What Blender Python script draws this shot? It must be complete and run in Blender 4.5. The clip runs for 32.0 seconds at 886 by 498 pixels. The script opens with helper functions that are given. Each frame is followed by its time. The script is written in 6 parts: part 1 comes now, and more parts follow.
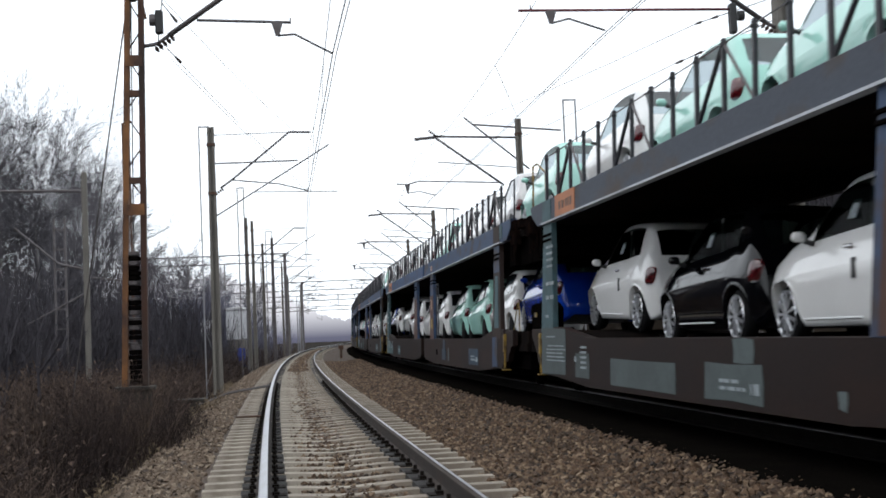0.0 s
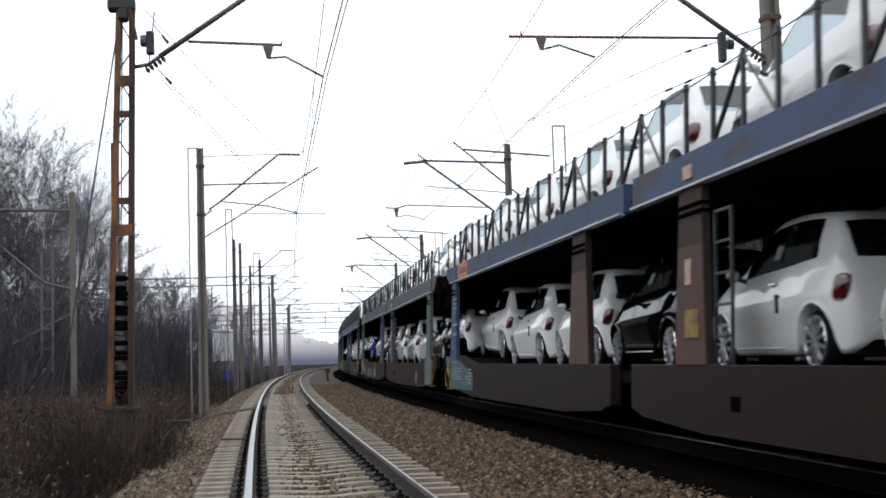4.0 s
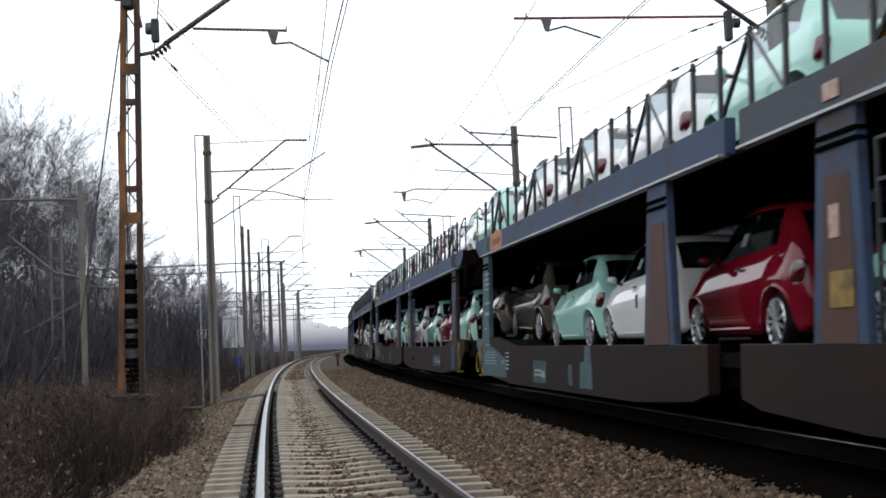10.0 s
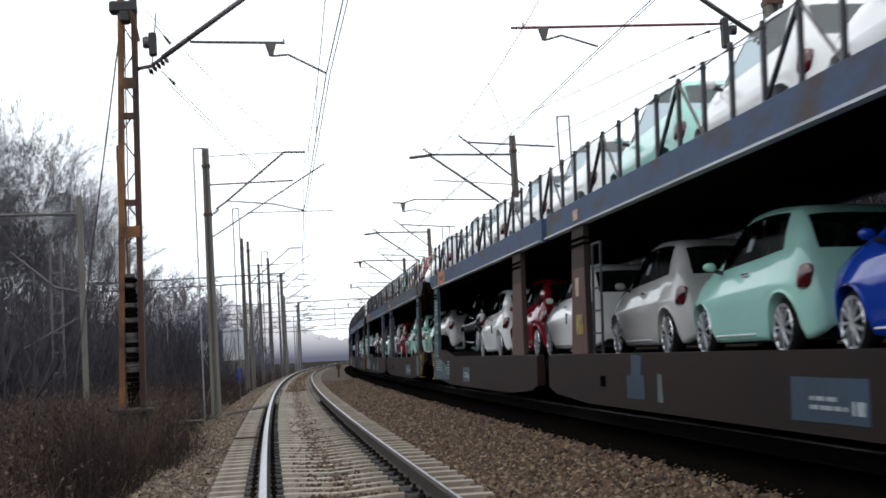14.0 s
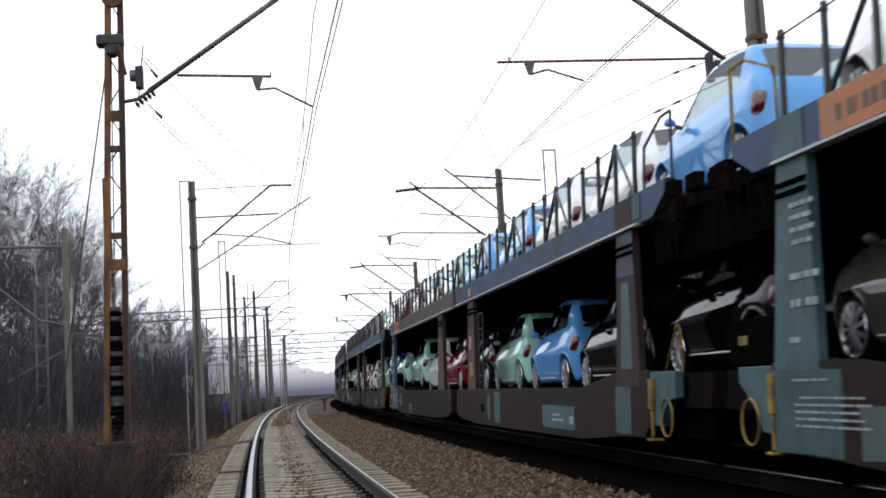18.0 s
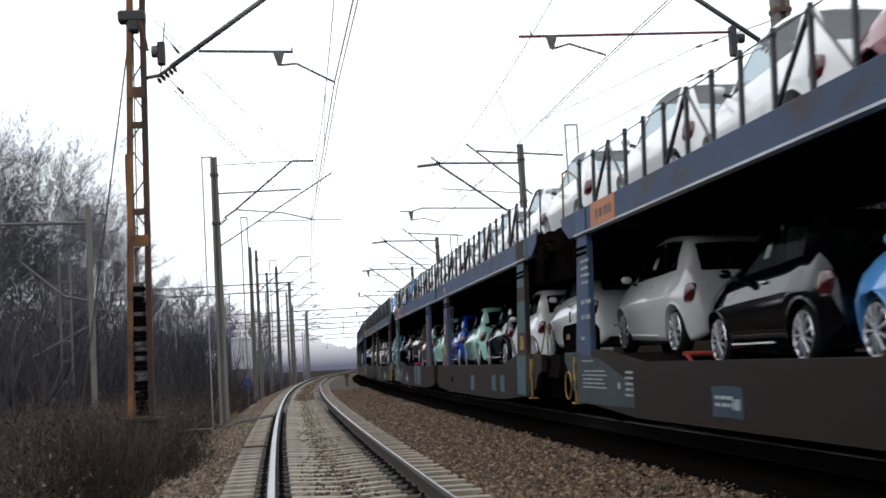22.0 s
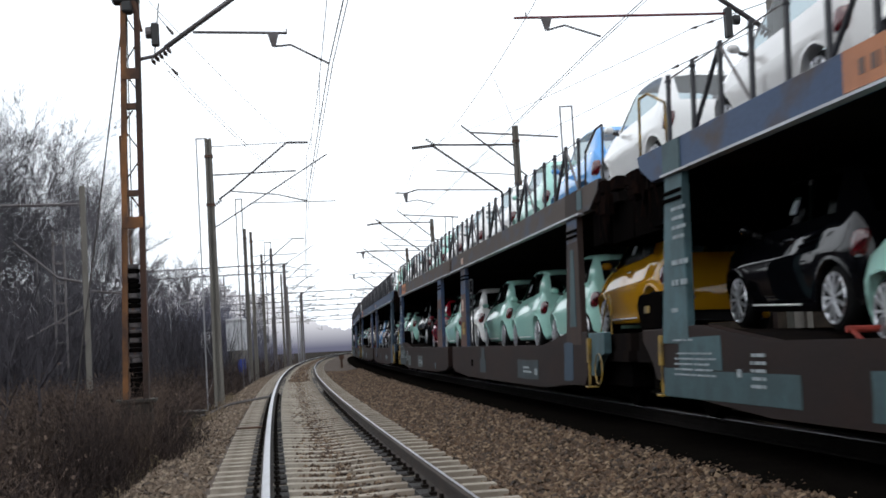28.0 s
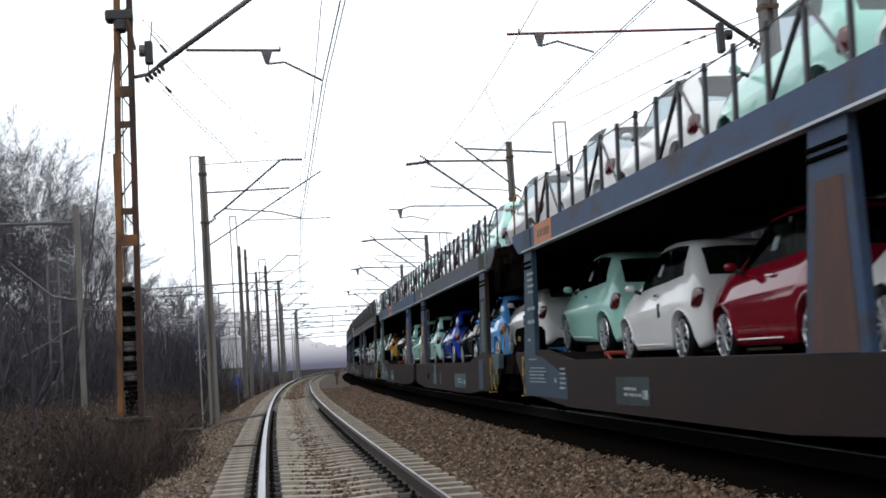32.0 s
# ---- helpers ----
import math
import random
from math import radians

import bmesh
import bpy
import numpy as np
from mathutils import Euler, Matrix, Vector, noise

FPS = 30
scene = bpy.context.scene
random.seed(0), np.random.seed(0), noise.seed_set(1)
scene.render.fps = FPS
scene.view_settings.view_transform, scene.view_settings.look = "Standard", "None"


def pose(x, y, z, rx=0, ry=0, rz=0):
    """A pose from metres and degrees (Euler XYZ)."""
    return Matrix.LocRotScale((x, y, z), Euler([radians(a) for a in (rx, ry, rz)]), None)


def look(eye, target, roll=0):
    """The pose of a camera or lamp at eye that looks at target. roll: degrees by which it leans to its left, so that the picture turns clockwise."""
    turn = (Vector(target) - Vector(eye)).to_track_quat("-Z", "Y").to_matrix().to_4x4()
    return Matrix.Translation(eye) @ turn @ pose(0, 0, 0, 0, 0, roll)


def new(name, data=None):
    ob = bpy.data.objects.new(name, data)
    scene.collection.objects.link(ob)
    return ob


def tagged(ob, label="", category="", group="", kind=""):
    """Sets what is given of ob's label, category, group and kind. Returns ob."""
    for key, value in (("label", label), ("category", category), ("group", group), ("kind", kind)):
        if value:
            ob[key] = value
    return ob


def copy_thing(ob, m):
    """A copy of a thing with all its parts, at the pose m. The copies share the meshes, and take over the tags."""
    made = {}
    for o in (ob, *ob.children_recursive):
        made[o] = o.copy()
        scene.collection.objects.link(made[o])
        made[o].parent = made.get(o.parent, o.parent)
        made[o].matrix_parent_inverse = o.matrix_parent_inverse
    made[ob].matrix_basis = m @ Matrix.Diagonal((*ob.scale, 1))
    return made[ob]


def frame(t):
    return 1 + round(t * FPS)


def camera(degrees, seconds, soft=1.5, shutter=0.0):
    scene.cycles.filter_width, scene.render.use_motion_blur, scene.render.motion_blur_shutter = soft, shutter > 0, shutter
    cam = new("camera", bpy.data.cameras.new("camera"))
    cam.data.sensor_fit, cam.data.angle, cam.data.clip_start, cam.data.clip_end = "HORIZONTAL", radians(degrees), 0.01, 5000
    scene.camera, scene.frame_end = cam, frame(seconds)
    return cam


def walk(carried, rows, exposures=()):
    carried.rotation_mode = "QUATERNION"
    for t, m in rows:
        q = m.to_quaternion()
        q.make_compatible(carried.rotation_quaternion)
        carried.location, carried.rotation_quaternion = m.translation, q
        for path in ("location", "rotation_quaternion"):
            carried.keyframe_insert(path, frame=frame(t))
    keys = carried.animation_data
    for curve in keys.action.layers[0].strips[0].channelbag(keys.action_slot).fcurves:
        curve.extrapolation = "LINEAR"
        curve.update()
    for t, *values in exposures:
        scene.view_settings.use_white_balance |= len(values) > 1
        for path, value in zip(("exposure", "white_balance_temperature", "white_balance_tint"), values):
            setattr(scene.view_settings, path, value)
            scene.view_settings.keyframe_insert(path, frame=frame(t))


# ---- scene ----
# x right, y ahead, z up; z = 0 is the rail top of the track beside which the camera stands.
EYE = (0.0, 0.0, 1.155)
cam = camera(36.5, 32.0, soft=1.75, shutter=0.22)
PATH = [  # seconds, yaw, pitch, roll of a camera held in the hand at one place
    (0, 0.028, 3.551, 2.45), (0.5, 0.207, 3.458, 1.83), (1, 0.443, 3.422, 1.71), (1.5, 0.234, 3.781, 2.15),
    (2, 0.095, 3.901, 1.91), (2.5, 0.208, 4.274, 1.57), (4.5, -0.708, 4.593, 1.89), (5, -0.668, 4.737, 2.04),
    (5.5, -1.003, 5.020, 1.85), (6, -1.185, 4.921, 1.81), (6.5, -1.305, 4.888, 2.27), (7, -1.116, 5.048, 2.36),
    (7.5, -1.202, 4.473, 2.16), (8, -1.275, 4.170, 2.54), (8.5, -1.027, 4.080, 2.35), (9, -0.014, 3.889, 1.73),
    (9.5, -0.354, 3.594, 2.35), (10, -0.113, 3.873, 2.60), (10.5, -0.384, 4.167, 2.47), (11, -0.339, 4.806, 3.08),
    (11.5, -0.334, 5.094, 2.78), (12, 0.074, 5.184, 2.70), (12.5, 0.230, 5.043, 3.08), (13, -0.037, 4.779, 2.91),
    (13.5, -0.132, 4.065, 2.77), (14, -0.080, 4.309, 3.26), (14.5, 0.510, 4.621, 3.02), (16.5, 0.429, 5.456, 3.41),
    (17, 0.321, 6.049, 3.24), (17.5, -0.476, 5.820, 3.35), (18, -0.669, 5.694, 3.26), (18.5, -1.048, 4.986, 3.00),
    (19, -0.490, 4.770, 2.53), (19.5, -0.430, 4.499, 2.36), (20, -0.696, 4.370, 2.91), (20.5, -0.558, 5.051, 2.94),
    (21, 0.757, 4.786, 2.77), (21.5, 0.154, 4.795, 2.98), (22, 0.269, 4.694, 3.28), (22.5, 0.560, 4.569, 2.93),
    (23, 0.220, 4.426, 2.83), (23.5, 0.012, 4.380, 3.27), (24, 0.011, 4.875, 3.15), (24.5, -0.289, 5.009, 3.02),
    (25, -0.067, 4.730, 3.21), (25.5, -0.657, 5.043, 3.34), (27.5, 0.357, 4.167, 3.30), (28, 0.043, 3.901, 3.28),
    (28.5, -0.497, 4.214, 3.58), (29, -0.088, 4.407, 3.23), (29.5, -0.419, 4.613, 3.14), (30, -0.502, 5.048, 3.70),
    (30.5, -0.980, 5.239, 3.51), (31, -0.497, 5.269, 3.15), (31.5, -0.449, 4.780, 3.15), (32, -0.162, 4.577, 3.65)]
walk(cam, [(t, pose(*EYE, 90 + p, r, y)) for t, y, p, r in PATH])


# ---- the line of the tracks: a long curve to the right ----
A0, A1, A2 = 0.713, -0.1362, 0.00026
TRAIN_U, TRAIN_Z, CANT = 5.05, 0.09, 2.2
YS = np.linspace(-90, 640, 7301)
XS = A0 + A1 * YS + A2 * YS ** 2
SS = np.concatenate([[0], np.cumsum(np.hypot(np.diff(YS), np.diff(XS)))])
SS -= np.interp(0, YS, SS)


def mid(y):
    return A0 + A1 * y + A2 * y * y


def on_line(s, u=0.0, z=0.0):
    """The place at the way s along the line, u to its right."""
    y = float(np.interp(s, SS, YS))
    m = A1 + 2 * A2 * y
    n = math.hypot(1, m)
    return Vector((mid(y) + u / n, y - u * m / n, z))


def heading(s):
    y = float(np.interp(s, SS, YS))
    return math.degrees(-math.atan(A1 + 2 * A2 * y))


# ---- world and sun: a bright overcast day ----
world = bpy.data.worlds.new("overcast_sky")
scene.world = world
world.use_nodes = True
wn, wl = world.node_tree.nodes, world.node_tree.links
wn.clear()
sky = wn.new("ShaderNodeTexSky")
sky.sky_type, sky.sun_disc = "NISHITA", False
sky.sun_elevation, sky.sun_rotation = radians(56), radians(-124)
sky.air_density, sky.dust_density, sky.ozone_density = 1.0, 4.0, 1.0
sky_bg, cloud_bg, sky_mix, sky_out = (wn.new(k) for k in (
    "ShaderNodeBackground", "ShaderNodeBackground", "ShaderNodeMixShader", "ShaderNodeOutputWorld"))
sky_bg.inputs[1].default_value = 0.1
cloud_bg.inputs[0].default_value, cloud_bg.inputs[1].default_value = (0.885, 0.94, 1.0, 1), 2.0
sky_mix.inputs[0].default_value = 0.82
wl.new(sky.outputs[0], sky_bg.inputs[0])
wl.new(sky_bg.outputs[0], sky_mix.inputs[1])
wl.new(cloud_bg.outputs[0], sky_mix.inputs[2])
wl.new(sky_mix.outputs[0], sky_out.inputs[0])
sun = new("sun", bpy.data.lights.new("sun", "SUN"))
sun.data.energy, sun.data.angle, sun.data.color = 0.5, radians(40), (1.0, 0.97, 0.93)
sun.matrix_world = look((-18, -12, 32), (0, 0, 0))
scene.view_settings.exposure = -0.15


# ---- materials ----
def material(name, color, rough=0.7, metal=0.0, second=None, scale=6.0, amount=0.5, bump=0.15, fine=90.0,
             coat=0.0, by_object=0.0, spec=0.5, stretch=(1, 1, 1), edge=(0.42, 0.62), coat_ior=1.5):
    """Two tones mixed by a broad noise, a fine grain that shades the colour and the relief, and a shade of its own for each object."""
    m = bpy.data.materials.new(name)
    m.use_nodes = True
    n, l = m.node_tree.nodes, m.node_tree.links
    b = n["Principled BSDF"]
    co, mp = n.new("ShaderNodeTexCoord"), n.new("ShaderNodeMapping")
    mp.inputs["Scale"].default_value = stretch
    l.new(co.outputs["Object"], mp.inputs[0])
    big, small = n.new("ShaderNodeTexNoise"), n.new("ShaderNodeTexNoise")
    for tex, sc, det in ((big, scale, 6), (small, fine, 3)):
        tex.inputs["Scale"].default_value, tex.inputs["Detail"].default_value = sc, det
        l.new(mp.outputs[0], tex.inputs["Vector"])
    ramp = n.new("ShaderNodeMapRange")
    ramp.inputs[1].default_value, ramp.inputs[2].default_value = edge
    ramp.inputs[4].default_value = amount
    l.new(big.outputs[0], ramp.inputs[0])
    mix = n.new("ShaderNodeMix")
    mix.data_type = "RGBA"
    mix.inputs[6].default_value = (*color, 1)
    mix.inputs[7].default_value = (*(second or [c * 0.6 for c in color]), 1)
    l.new(ramp.outputs[0], mix.inputs[0])
    grain = n.new("ShaderNodeMapRange")
    grain.inputs[3].default_value, grain.inputs[4].default_value = 0.8, 1.2
    l.new(small.outputs[0], grain.inputs[0])
    hsv = n.new("ShaderNodeHueSaturation")
    l.new(mix.outputs[2], hsv.inputs["Color"])
    if by_object:
        info, add = n.new("ShaderNodeObjectInfo"), n.new("ShaderNodeMath")
        rng = n.new("ShaderNodeMapRange")
        rng.inputs[3].default_value, rng.inputs[4].default_value = 1 - by_object, 1 + by_object
        l.new(info.outputs["Random"], rng.inputs[0])
        add.operation = "MULTIPLY"
        l.new(rng.outputs[0], add.inputs[0])
        l.new(grain.outputs[0], add.inputs[1])
        l.new(add.outputs[0], hsv.inputs["Value"])
    else:
        l.new(grain.outputs[0], hsv.inputs["Value"])
    l.new(hsv.outputs[0], b.inputs["Base Color"])
    b.inputs["Roughness"].default_value, b.inputs["Metallic"].default_value = rough, metal
    b.inputs["Coat Weight"].default_value, b.inputs["Coat Roughness"].default_value = coat, 0.04
    b.inputs["Specular IOR Level"].default_value, b.inputs["Coat IOR"].default_value = spec, coat_ior
    if bump:
        bp = n.new("ShaderNodeBump")
        bp.inputs["Strength"].default_value, bp.inputs["Distance"].default_value = bump, 0.02
        l.new(small.outputs[0], bp.inputs["Height"])
        l.new(bp.outputs[0], b.inputs["Normal"])
    return m


def stone_material(name, tones, by_island=True):
    """Each loose stone takes its own tone."""
    m = bpy.data.materials.new(name)
    m.use_nodes = True
    n, l = m.node_tree.nodes, m.node_tree.links
    b = n["Principled BSDF"]
    geo, ramp = n.new("ShaderNodeNewGeometry"), n.new("ShaderNodeValToRGB")
    ramp.color_ramp.interpolation = "LINEAR"
    while len(ramp.color_ramp.elements) < len(tones):
        ramp.color_ramp.elements.new(0.5)
    for i, tone in enumerate(tones):
        ramp.color_ramp.elements[i].position = i / (len(tones) - 1)
        ramp.color_ramp.elements[i].color = (*tone, 1)
    l.new(geo.outputs["Random Per Island"], ramp.inputs[0])
    tex, mul = n.new("ShaderNodeTexNoise"), n.new("ShaderNodeMix")
    tex.inputs["Scale"].default_value = 60
    mul.data_type, mul.blend_type = "RGBA", "MULTIPLY"
    mul.inputs[0].default_value = 0.5
    l.new(ramp.outputs[0], mul.inputs[6])
    l.new(tex.outputs[0], mul.inputs[7])
    l.new(mul.outputs[2], b.inputs["Base Color"])
    b.inputs["Roughness"].default_value = 0.9
    return m


M = {}
M["soil"] = material("soil", (0.018, 0.0135, 0.010), 0.95, second=(0.008, 0.006, 0.0045), scale=1.3, fine=30, bump=0.6, amount=0.9, spec=0.03)
M["ballast"] = material("ballast", (0.055, 0.033, 0.019), 0.95, second=(0.024, 0.0145, 0.0085), scale=9, fine=22, bump=1.0, amount=0.9)
M["stone"] = stone_material("stone", [(0.014, 0.0085, 0.005), (0.118, 0.066, 0.034), (0.040, 0.023, 0.013), (0.125, 0.075, 0.042), (0.27, 0.19, 0.12)])
M["stone_pale"] = stone_material("stone_pale", [(0.045, 0.030, 0.020), (0.19, 0.135, 0.092), (0.10, 0.067, 0.045), (0.32, 0.25, 0.18)])
M["sleeper"] = material("sleeper_concrete", (0.30, 0.265, 0.215), 0.92, second=(0.16, 0.13, 0.10), scale=3, fine=60, bump=0.3, by_object=0.12, amount=0.9)
M["rail_side"] = material("rusted_rail", (0.018, 0.012, 0.0095), 0.95, second=(0.035, 0.021, 0.014), scale=3, fine=50, bump=0.3)
M["rail_top"] = material("polished_rail", (0.30, 0.30, 0.33), 0.28, 1.0, second=(0.18, 0.165, 0.165), scale=2, fine=40, bump=0.03, stretch=(8, 0.3, 1))
# near-black tones that put the train's shade into its ballast and rails
M["shaded_bed"] = material("soiled_ballast", (0.004, 0.0035, 0.003), 1.0, second=(0.0025, 0.002, 0.002), scale=3, fine=25, bump=0.8, spec=0.0)
M["shaded_rail"] = material("shaded_rail", (0.006, 0.005, 0.0045), 0.95, scale=3, fine=50, spec=0.05)
M["pale_strip"] = material("pale_sill_strip", (0.7, 0.71, 0.72), 0.35, bump=0, amount=0.3)
M["clip"] = material("rail_clip", (0.010, 0.0075, 0.006), 0.9, spec=0.1)
M["rail_seat"] = material("soiled_rail_seat", (0.010, 0.0075, 0.006), 0.95, second=(0.006, 0.0045, 0.004), scale=6, fine=30, bump=0.6)
M["old_concrete"] = material("dark_concrete", (0.035, 0.031, 0.026), 0.95, second=(0.014, 0.012, 0.010), scale=5, fine=40, bump=0.3)
M["rail_dim"] = material("patchy_rail_head", (0.30, 0.30, 0.31), 0.3, 1.0, second=(0.05, 0.045, 0.045), scale=2, fine=40, bump=0.03, stretch=(8, 0.3, 1))
M["rail_dull"] = material("dull_rail_head", (0.036, 0.026, 0.021), 0.75, 0.0, second=(0.02, 0.014, 0.011), spec=0.12, scale=2, fine=40, bump=0.05, stretch=(8, 0.3, 1))
M["concrete"] = material("mast_concrete", (0.15, 0.138, 0.122), 0.9, second=(0.075, 0.068, 0.06), scale=2, fine=40, by_object=0.1, stretch=(1, 1, 0.3))
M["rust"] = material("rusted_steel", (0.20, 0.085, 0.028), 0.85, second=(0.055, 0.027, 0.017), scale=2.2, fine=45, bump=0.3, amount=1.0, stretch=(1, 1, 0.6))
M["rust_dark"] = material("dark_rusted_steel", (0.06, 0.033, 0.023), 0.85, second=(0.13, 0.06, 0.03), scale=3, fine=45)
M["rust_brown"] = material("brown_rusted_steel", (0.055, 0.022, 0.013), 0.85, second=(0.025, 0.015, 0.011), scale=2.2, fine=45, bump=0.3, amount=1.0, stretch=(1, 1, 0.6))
M["steel"] = material("weathered_steel", (0.12, 0.11, 0.115), 0.6, 0.4, second=(0.06, 0.045, 0.04), scale=4, fine=60)
M["galvanised"] = material("galvanised_steel", (0.28, 0.28, 0.30), 0.5, 0.5, second=(0.18, 0.17, 0.17), scale=4, fine=60)
M["insulator"] = material("insulator_porcelain", (0.035, 0.018, 0.014), 0.3, coat=0.5)
M["wire"] = material("wire", (0.08, 0.07, 0.07), 0.6, 0.5, bump=0)
M["bark"] = material("bark", (0.17, 0.16, 0.165), 0.95, second=(0.10, 0.094, 0.098), scale=5, fine=40, by_object=0.2)
M["twig"] = material("twig", (0.095, 0.09, 0.102), 0.95, second=(0.06, 0.057, 0.066), scale=1, fine=8, bump=0, by_object=0.2)
M["brush"] = material("dry_brush", (0.043, 0.032, 0.0295), 0.95, second=(0.013, 0.010, 0.0095), scale=0.8, fine=6, bump=0, by_object=0.35, spec=0.1)
M["thicket"] = material("thicket_wood", (0.055, 0.051, 0.058), 0.95, second=(0.028, 0.026, 0.030), scale=1, fine=8, bump=0, by_object=0.3, spec=0.1)
M["brush_pale"] = material("dry_seed_heads", (0.115, 0.083, 0.066), 0.95, second=(0.028, 0.020, 0.017), scale=0.8, fine=6, bump=0, by_object=0.3, spec=0.1)
# distance haze put into the colour of the far thickets
M["hazed_wood"] = material("hazed_winter_wood", (0.10, 0.10, 0.135), 0.95, second=(0.065, 0.065, 0.088), scale=1, fine=8, bump=0, by_object=0.2)
M["grass"] = material("dry_grass", (0.16, 0.12, 0.075), 0.95, second=(0.08, 0.055, 0.035), scale=1.2, fine=10, bump=0)
M["beam_brown"] = material("beam_brown_paint", (0.060, 0.045, 0.038), 0.65, second=(0.046, 0.056, 0.086), scale=2.2, fine=25, bump=0.06, by_object=0.1, edge=(0.5, 0.66), amount=0.8, stretch=(1, 0.5, 1), spec=0.2)
M["beam_grey"] = material("beam_grey_paint", (0.056, 0.065, 0.084), 0.65, second=(0.064, 0.048, 0.037), scale=2.0, fine=25, bump=0.06, by_object=0.1, edge=(0.5, 0.66), amount=0.8, stretch=(1, 0.5, 1), spec=0.2)
M["wagon_brown"] = material("wagon_brown_paint", (0.0165, 0.0108, 0.0102), 0.65, second=(0.026, 0.0135, 0.010), scale=1.6, fine=25, bump=0.06, by_object=0.12, stretch=(1, 0.5, 1.4), spec=0.1)
M["wagon_blue"] = material("wagon_slate_blue_paint", (0.036, 0.061, 0.116), 0.6, second=(0.05, 0.034, 0.026), scale=2.2, fine=25, bump=0.06, by_object=0.15, edge=(0.51, 0.66), amount=0.85, stretch=(1, 0.5, 1), spec=0.2)
M["wagon_deep"] = material("wagon_steel_blue_paint", (0.026, 0.048, 0.075), 0.6, second=(0.02, 0.03, 0.042), scale=1.2, fine=25, bump=0.05, by_object=0.1, spec=0.2)
M["wagon_teal"] = material("wagon_teal_paint", (0.050, 0.092, 0.104), 0.6, second=(0.030, 0.046, 0.050), scale=3.0, fine=25, bump=0.05, by_object=0.2, spec=0.2)
M["teal_grey"] = material("wagon_grey_green_paint", (0.085, 0.105, 0.108), 0.65, second=(0.055, 0.065, 0.066), scale=1.6, fine=25, bump=0.05, by_object=0.15, spec=0.2)
M["teal_dark"] = material("wagon_dark_teal_paint", (0.028, 0.040, 0.046), 0.65, second=(0.018, 0.020, 0.021), scale=1.6, fine=25, bump=0.05, by_object=0.15, spec=0.2)
M["post_brown"] = material("post_brown_paint", (0.027, 0.0195, 0.018), 0.7, second=(0.045, 0.024, 0.017), scale=2.4, fine=25, bump=0.06, by_object=0.2, spec=0.15, stretch=(1, 1, 0.4))
M["wagon_rust"] = material("wagon_rust_patch", (0.072, 0.029, 0.019), 0.8, second=(0.030, 0.021, 0.024), scale=3, fine=30, stretch=(1, 1, 0.3))
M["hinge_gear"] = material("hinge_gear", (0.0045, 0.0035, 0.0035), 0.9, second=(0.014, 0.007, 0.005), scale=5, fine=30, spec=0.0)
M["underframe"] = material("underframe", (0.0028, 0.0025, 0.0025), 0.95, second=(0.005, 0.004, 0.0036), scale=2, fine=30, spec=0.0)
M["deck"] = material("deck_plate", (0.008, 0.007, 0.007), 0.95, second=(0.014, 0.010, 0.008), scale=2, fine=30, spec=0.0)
M["orange"] = material("orange_sign_paint", (0.40, 0.145, 0.055), 0.6, second=(0.28, 0.10, 0.042), scale=2.5, fine=40, bump=0.04, by_object=0.15)
M["marking"] = material("white_marking", (0.27, 0.31, 0.33), 0.6, scale=8, fine=60, bump=0, amount=0.8)
M["dark_marking"] = material("dark_marking", (0.10, 0.055, 0.04), 0.6, bump=0)
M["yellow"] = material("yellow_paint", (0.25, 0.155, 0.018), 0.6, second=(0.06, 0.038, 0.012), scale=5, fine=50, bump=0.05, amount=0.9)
M["chock_red"] = material("red_chock_paint", (0.30, 0.035, 0.022), 0.6, second=(0.12, 0.02, 0.015), scale=6, fine=50, bump=0.05)
M["notice"] = material("notice_label", (0.42, 0.30, 0.24), 0.6, second=(0.30, 0.16, 0.12), scale=9, fine=60, bump=0, amount=0.9)
# pale tone that holds the skylight on the beam's lower flange
M["lip"] = material("lit_steel_lip", (0.42, 0.44, 0.48), 0.45, 0.2, second=(0.2, 0.19, 0.19), scale=2, fine=30, bump=0.05, stretch=(1, 0.4, 1))
M["railing"] = material("black_railing", (0.016, 0.016, 0.022), 0.5, bump=0)
M["glass"] = material("car_glass", (0.012, 0.015, 0.017), 0.04, bump=0, coat=0.3, amount=0)
M["tyre"] = material("tyre_rubber", (0.007, 0.007, 0.0075), 0.9, bump=0.1, spec=0.1)
M["alloy"] = material("alloy_wheel", (0.60, 0.61, 0.64), 0.28, 0.75, second=(0.36, 0.36, 0.39), bump=0.02, scale=4)
M["tail_lamp"] = material("tail_lamp_lens", (0.075, 0.003, 0.006), 0.1, bump=0, coat=1.0, amount=0.3)
M["head_lamp"] = material("head_lamp_lens", (0.65, 0.67, 0.7), 0.08, bump=0, coat=1.0, amount=0.2)
M["trim_black"] = material("black_plastic", (0.02, 0.02, 0.021), 0.6, bump=0.05)
M["chrome"] = material("chrome", (0.8, 0.8, 0.82), 0.12, 1.0, bump=0, amount=0.1)
M["cabinet"] = material("pale_cabinet", (0.5, 0.5, 0.52), 0.7, second=(0.36, 0.36, 0.37), scale=2, fine=40)
M["blue_sheet"] = material("blue_sheet", (0.02, 0.045, 0.28), 0.6, scale=3, fine=40)
M["tube_red"] = material("red_oxide_tube", (0.12, 0.022, 0.028), 0.6, bump=0)
M["clear_glass"] = bpy.data.materials.new("clear_car_glass")
M["clear_glass"].use_nodes = True
gn, gl = M["clear_glass"].node_tree.nodes, M["clear_glass"].node_tree.links
see, shine, both = gn.new("ShaderNodeBsdfTransparent"), gn.new("ShaderNodeBsdfGlossy"), gn.new("ShaderNodeMixShader")
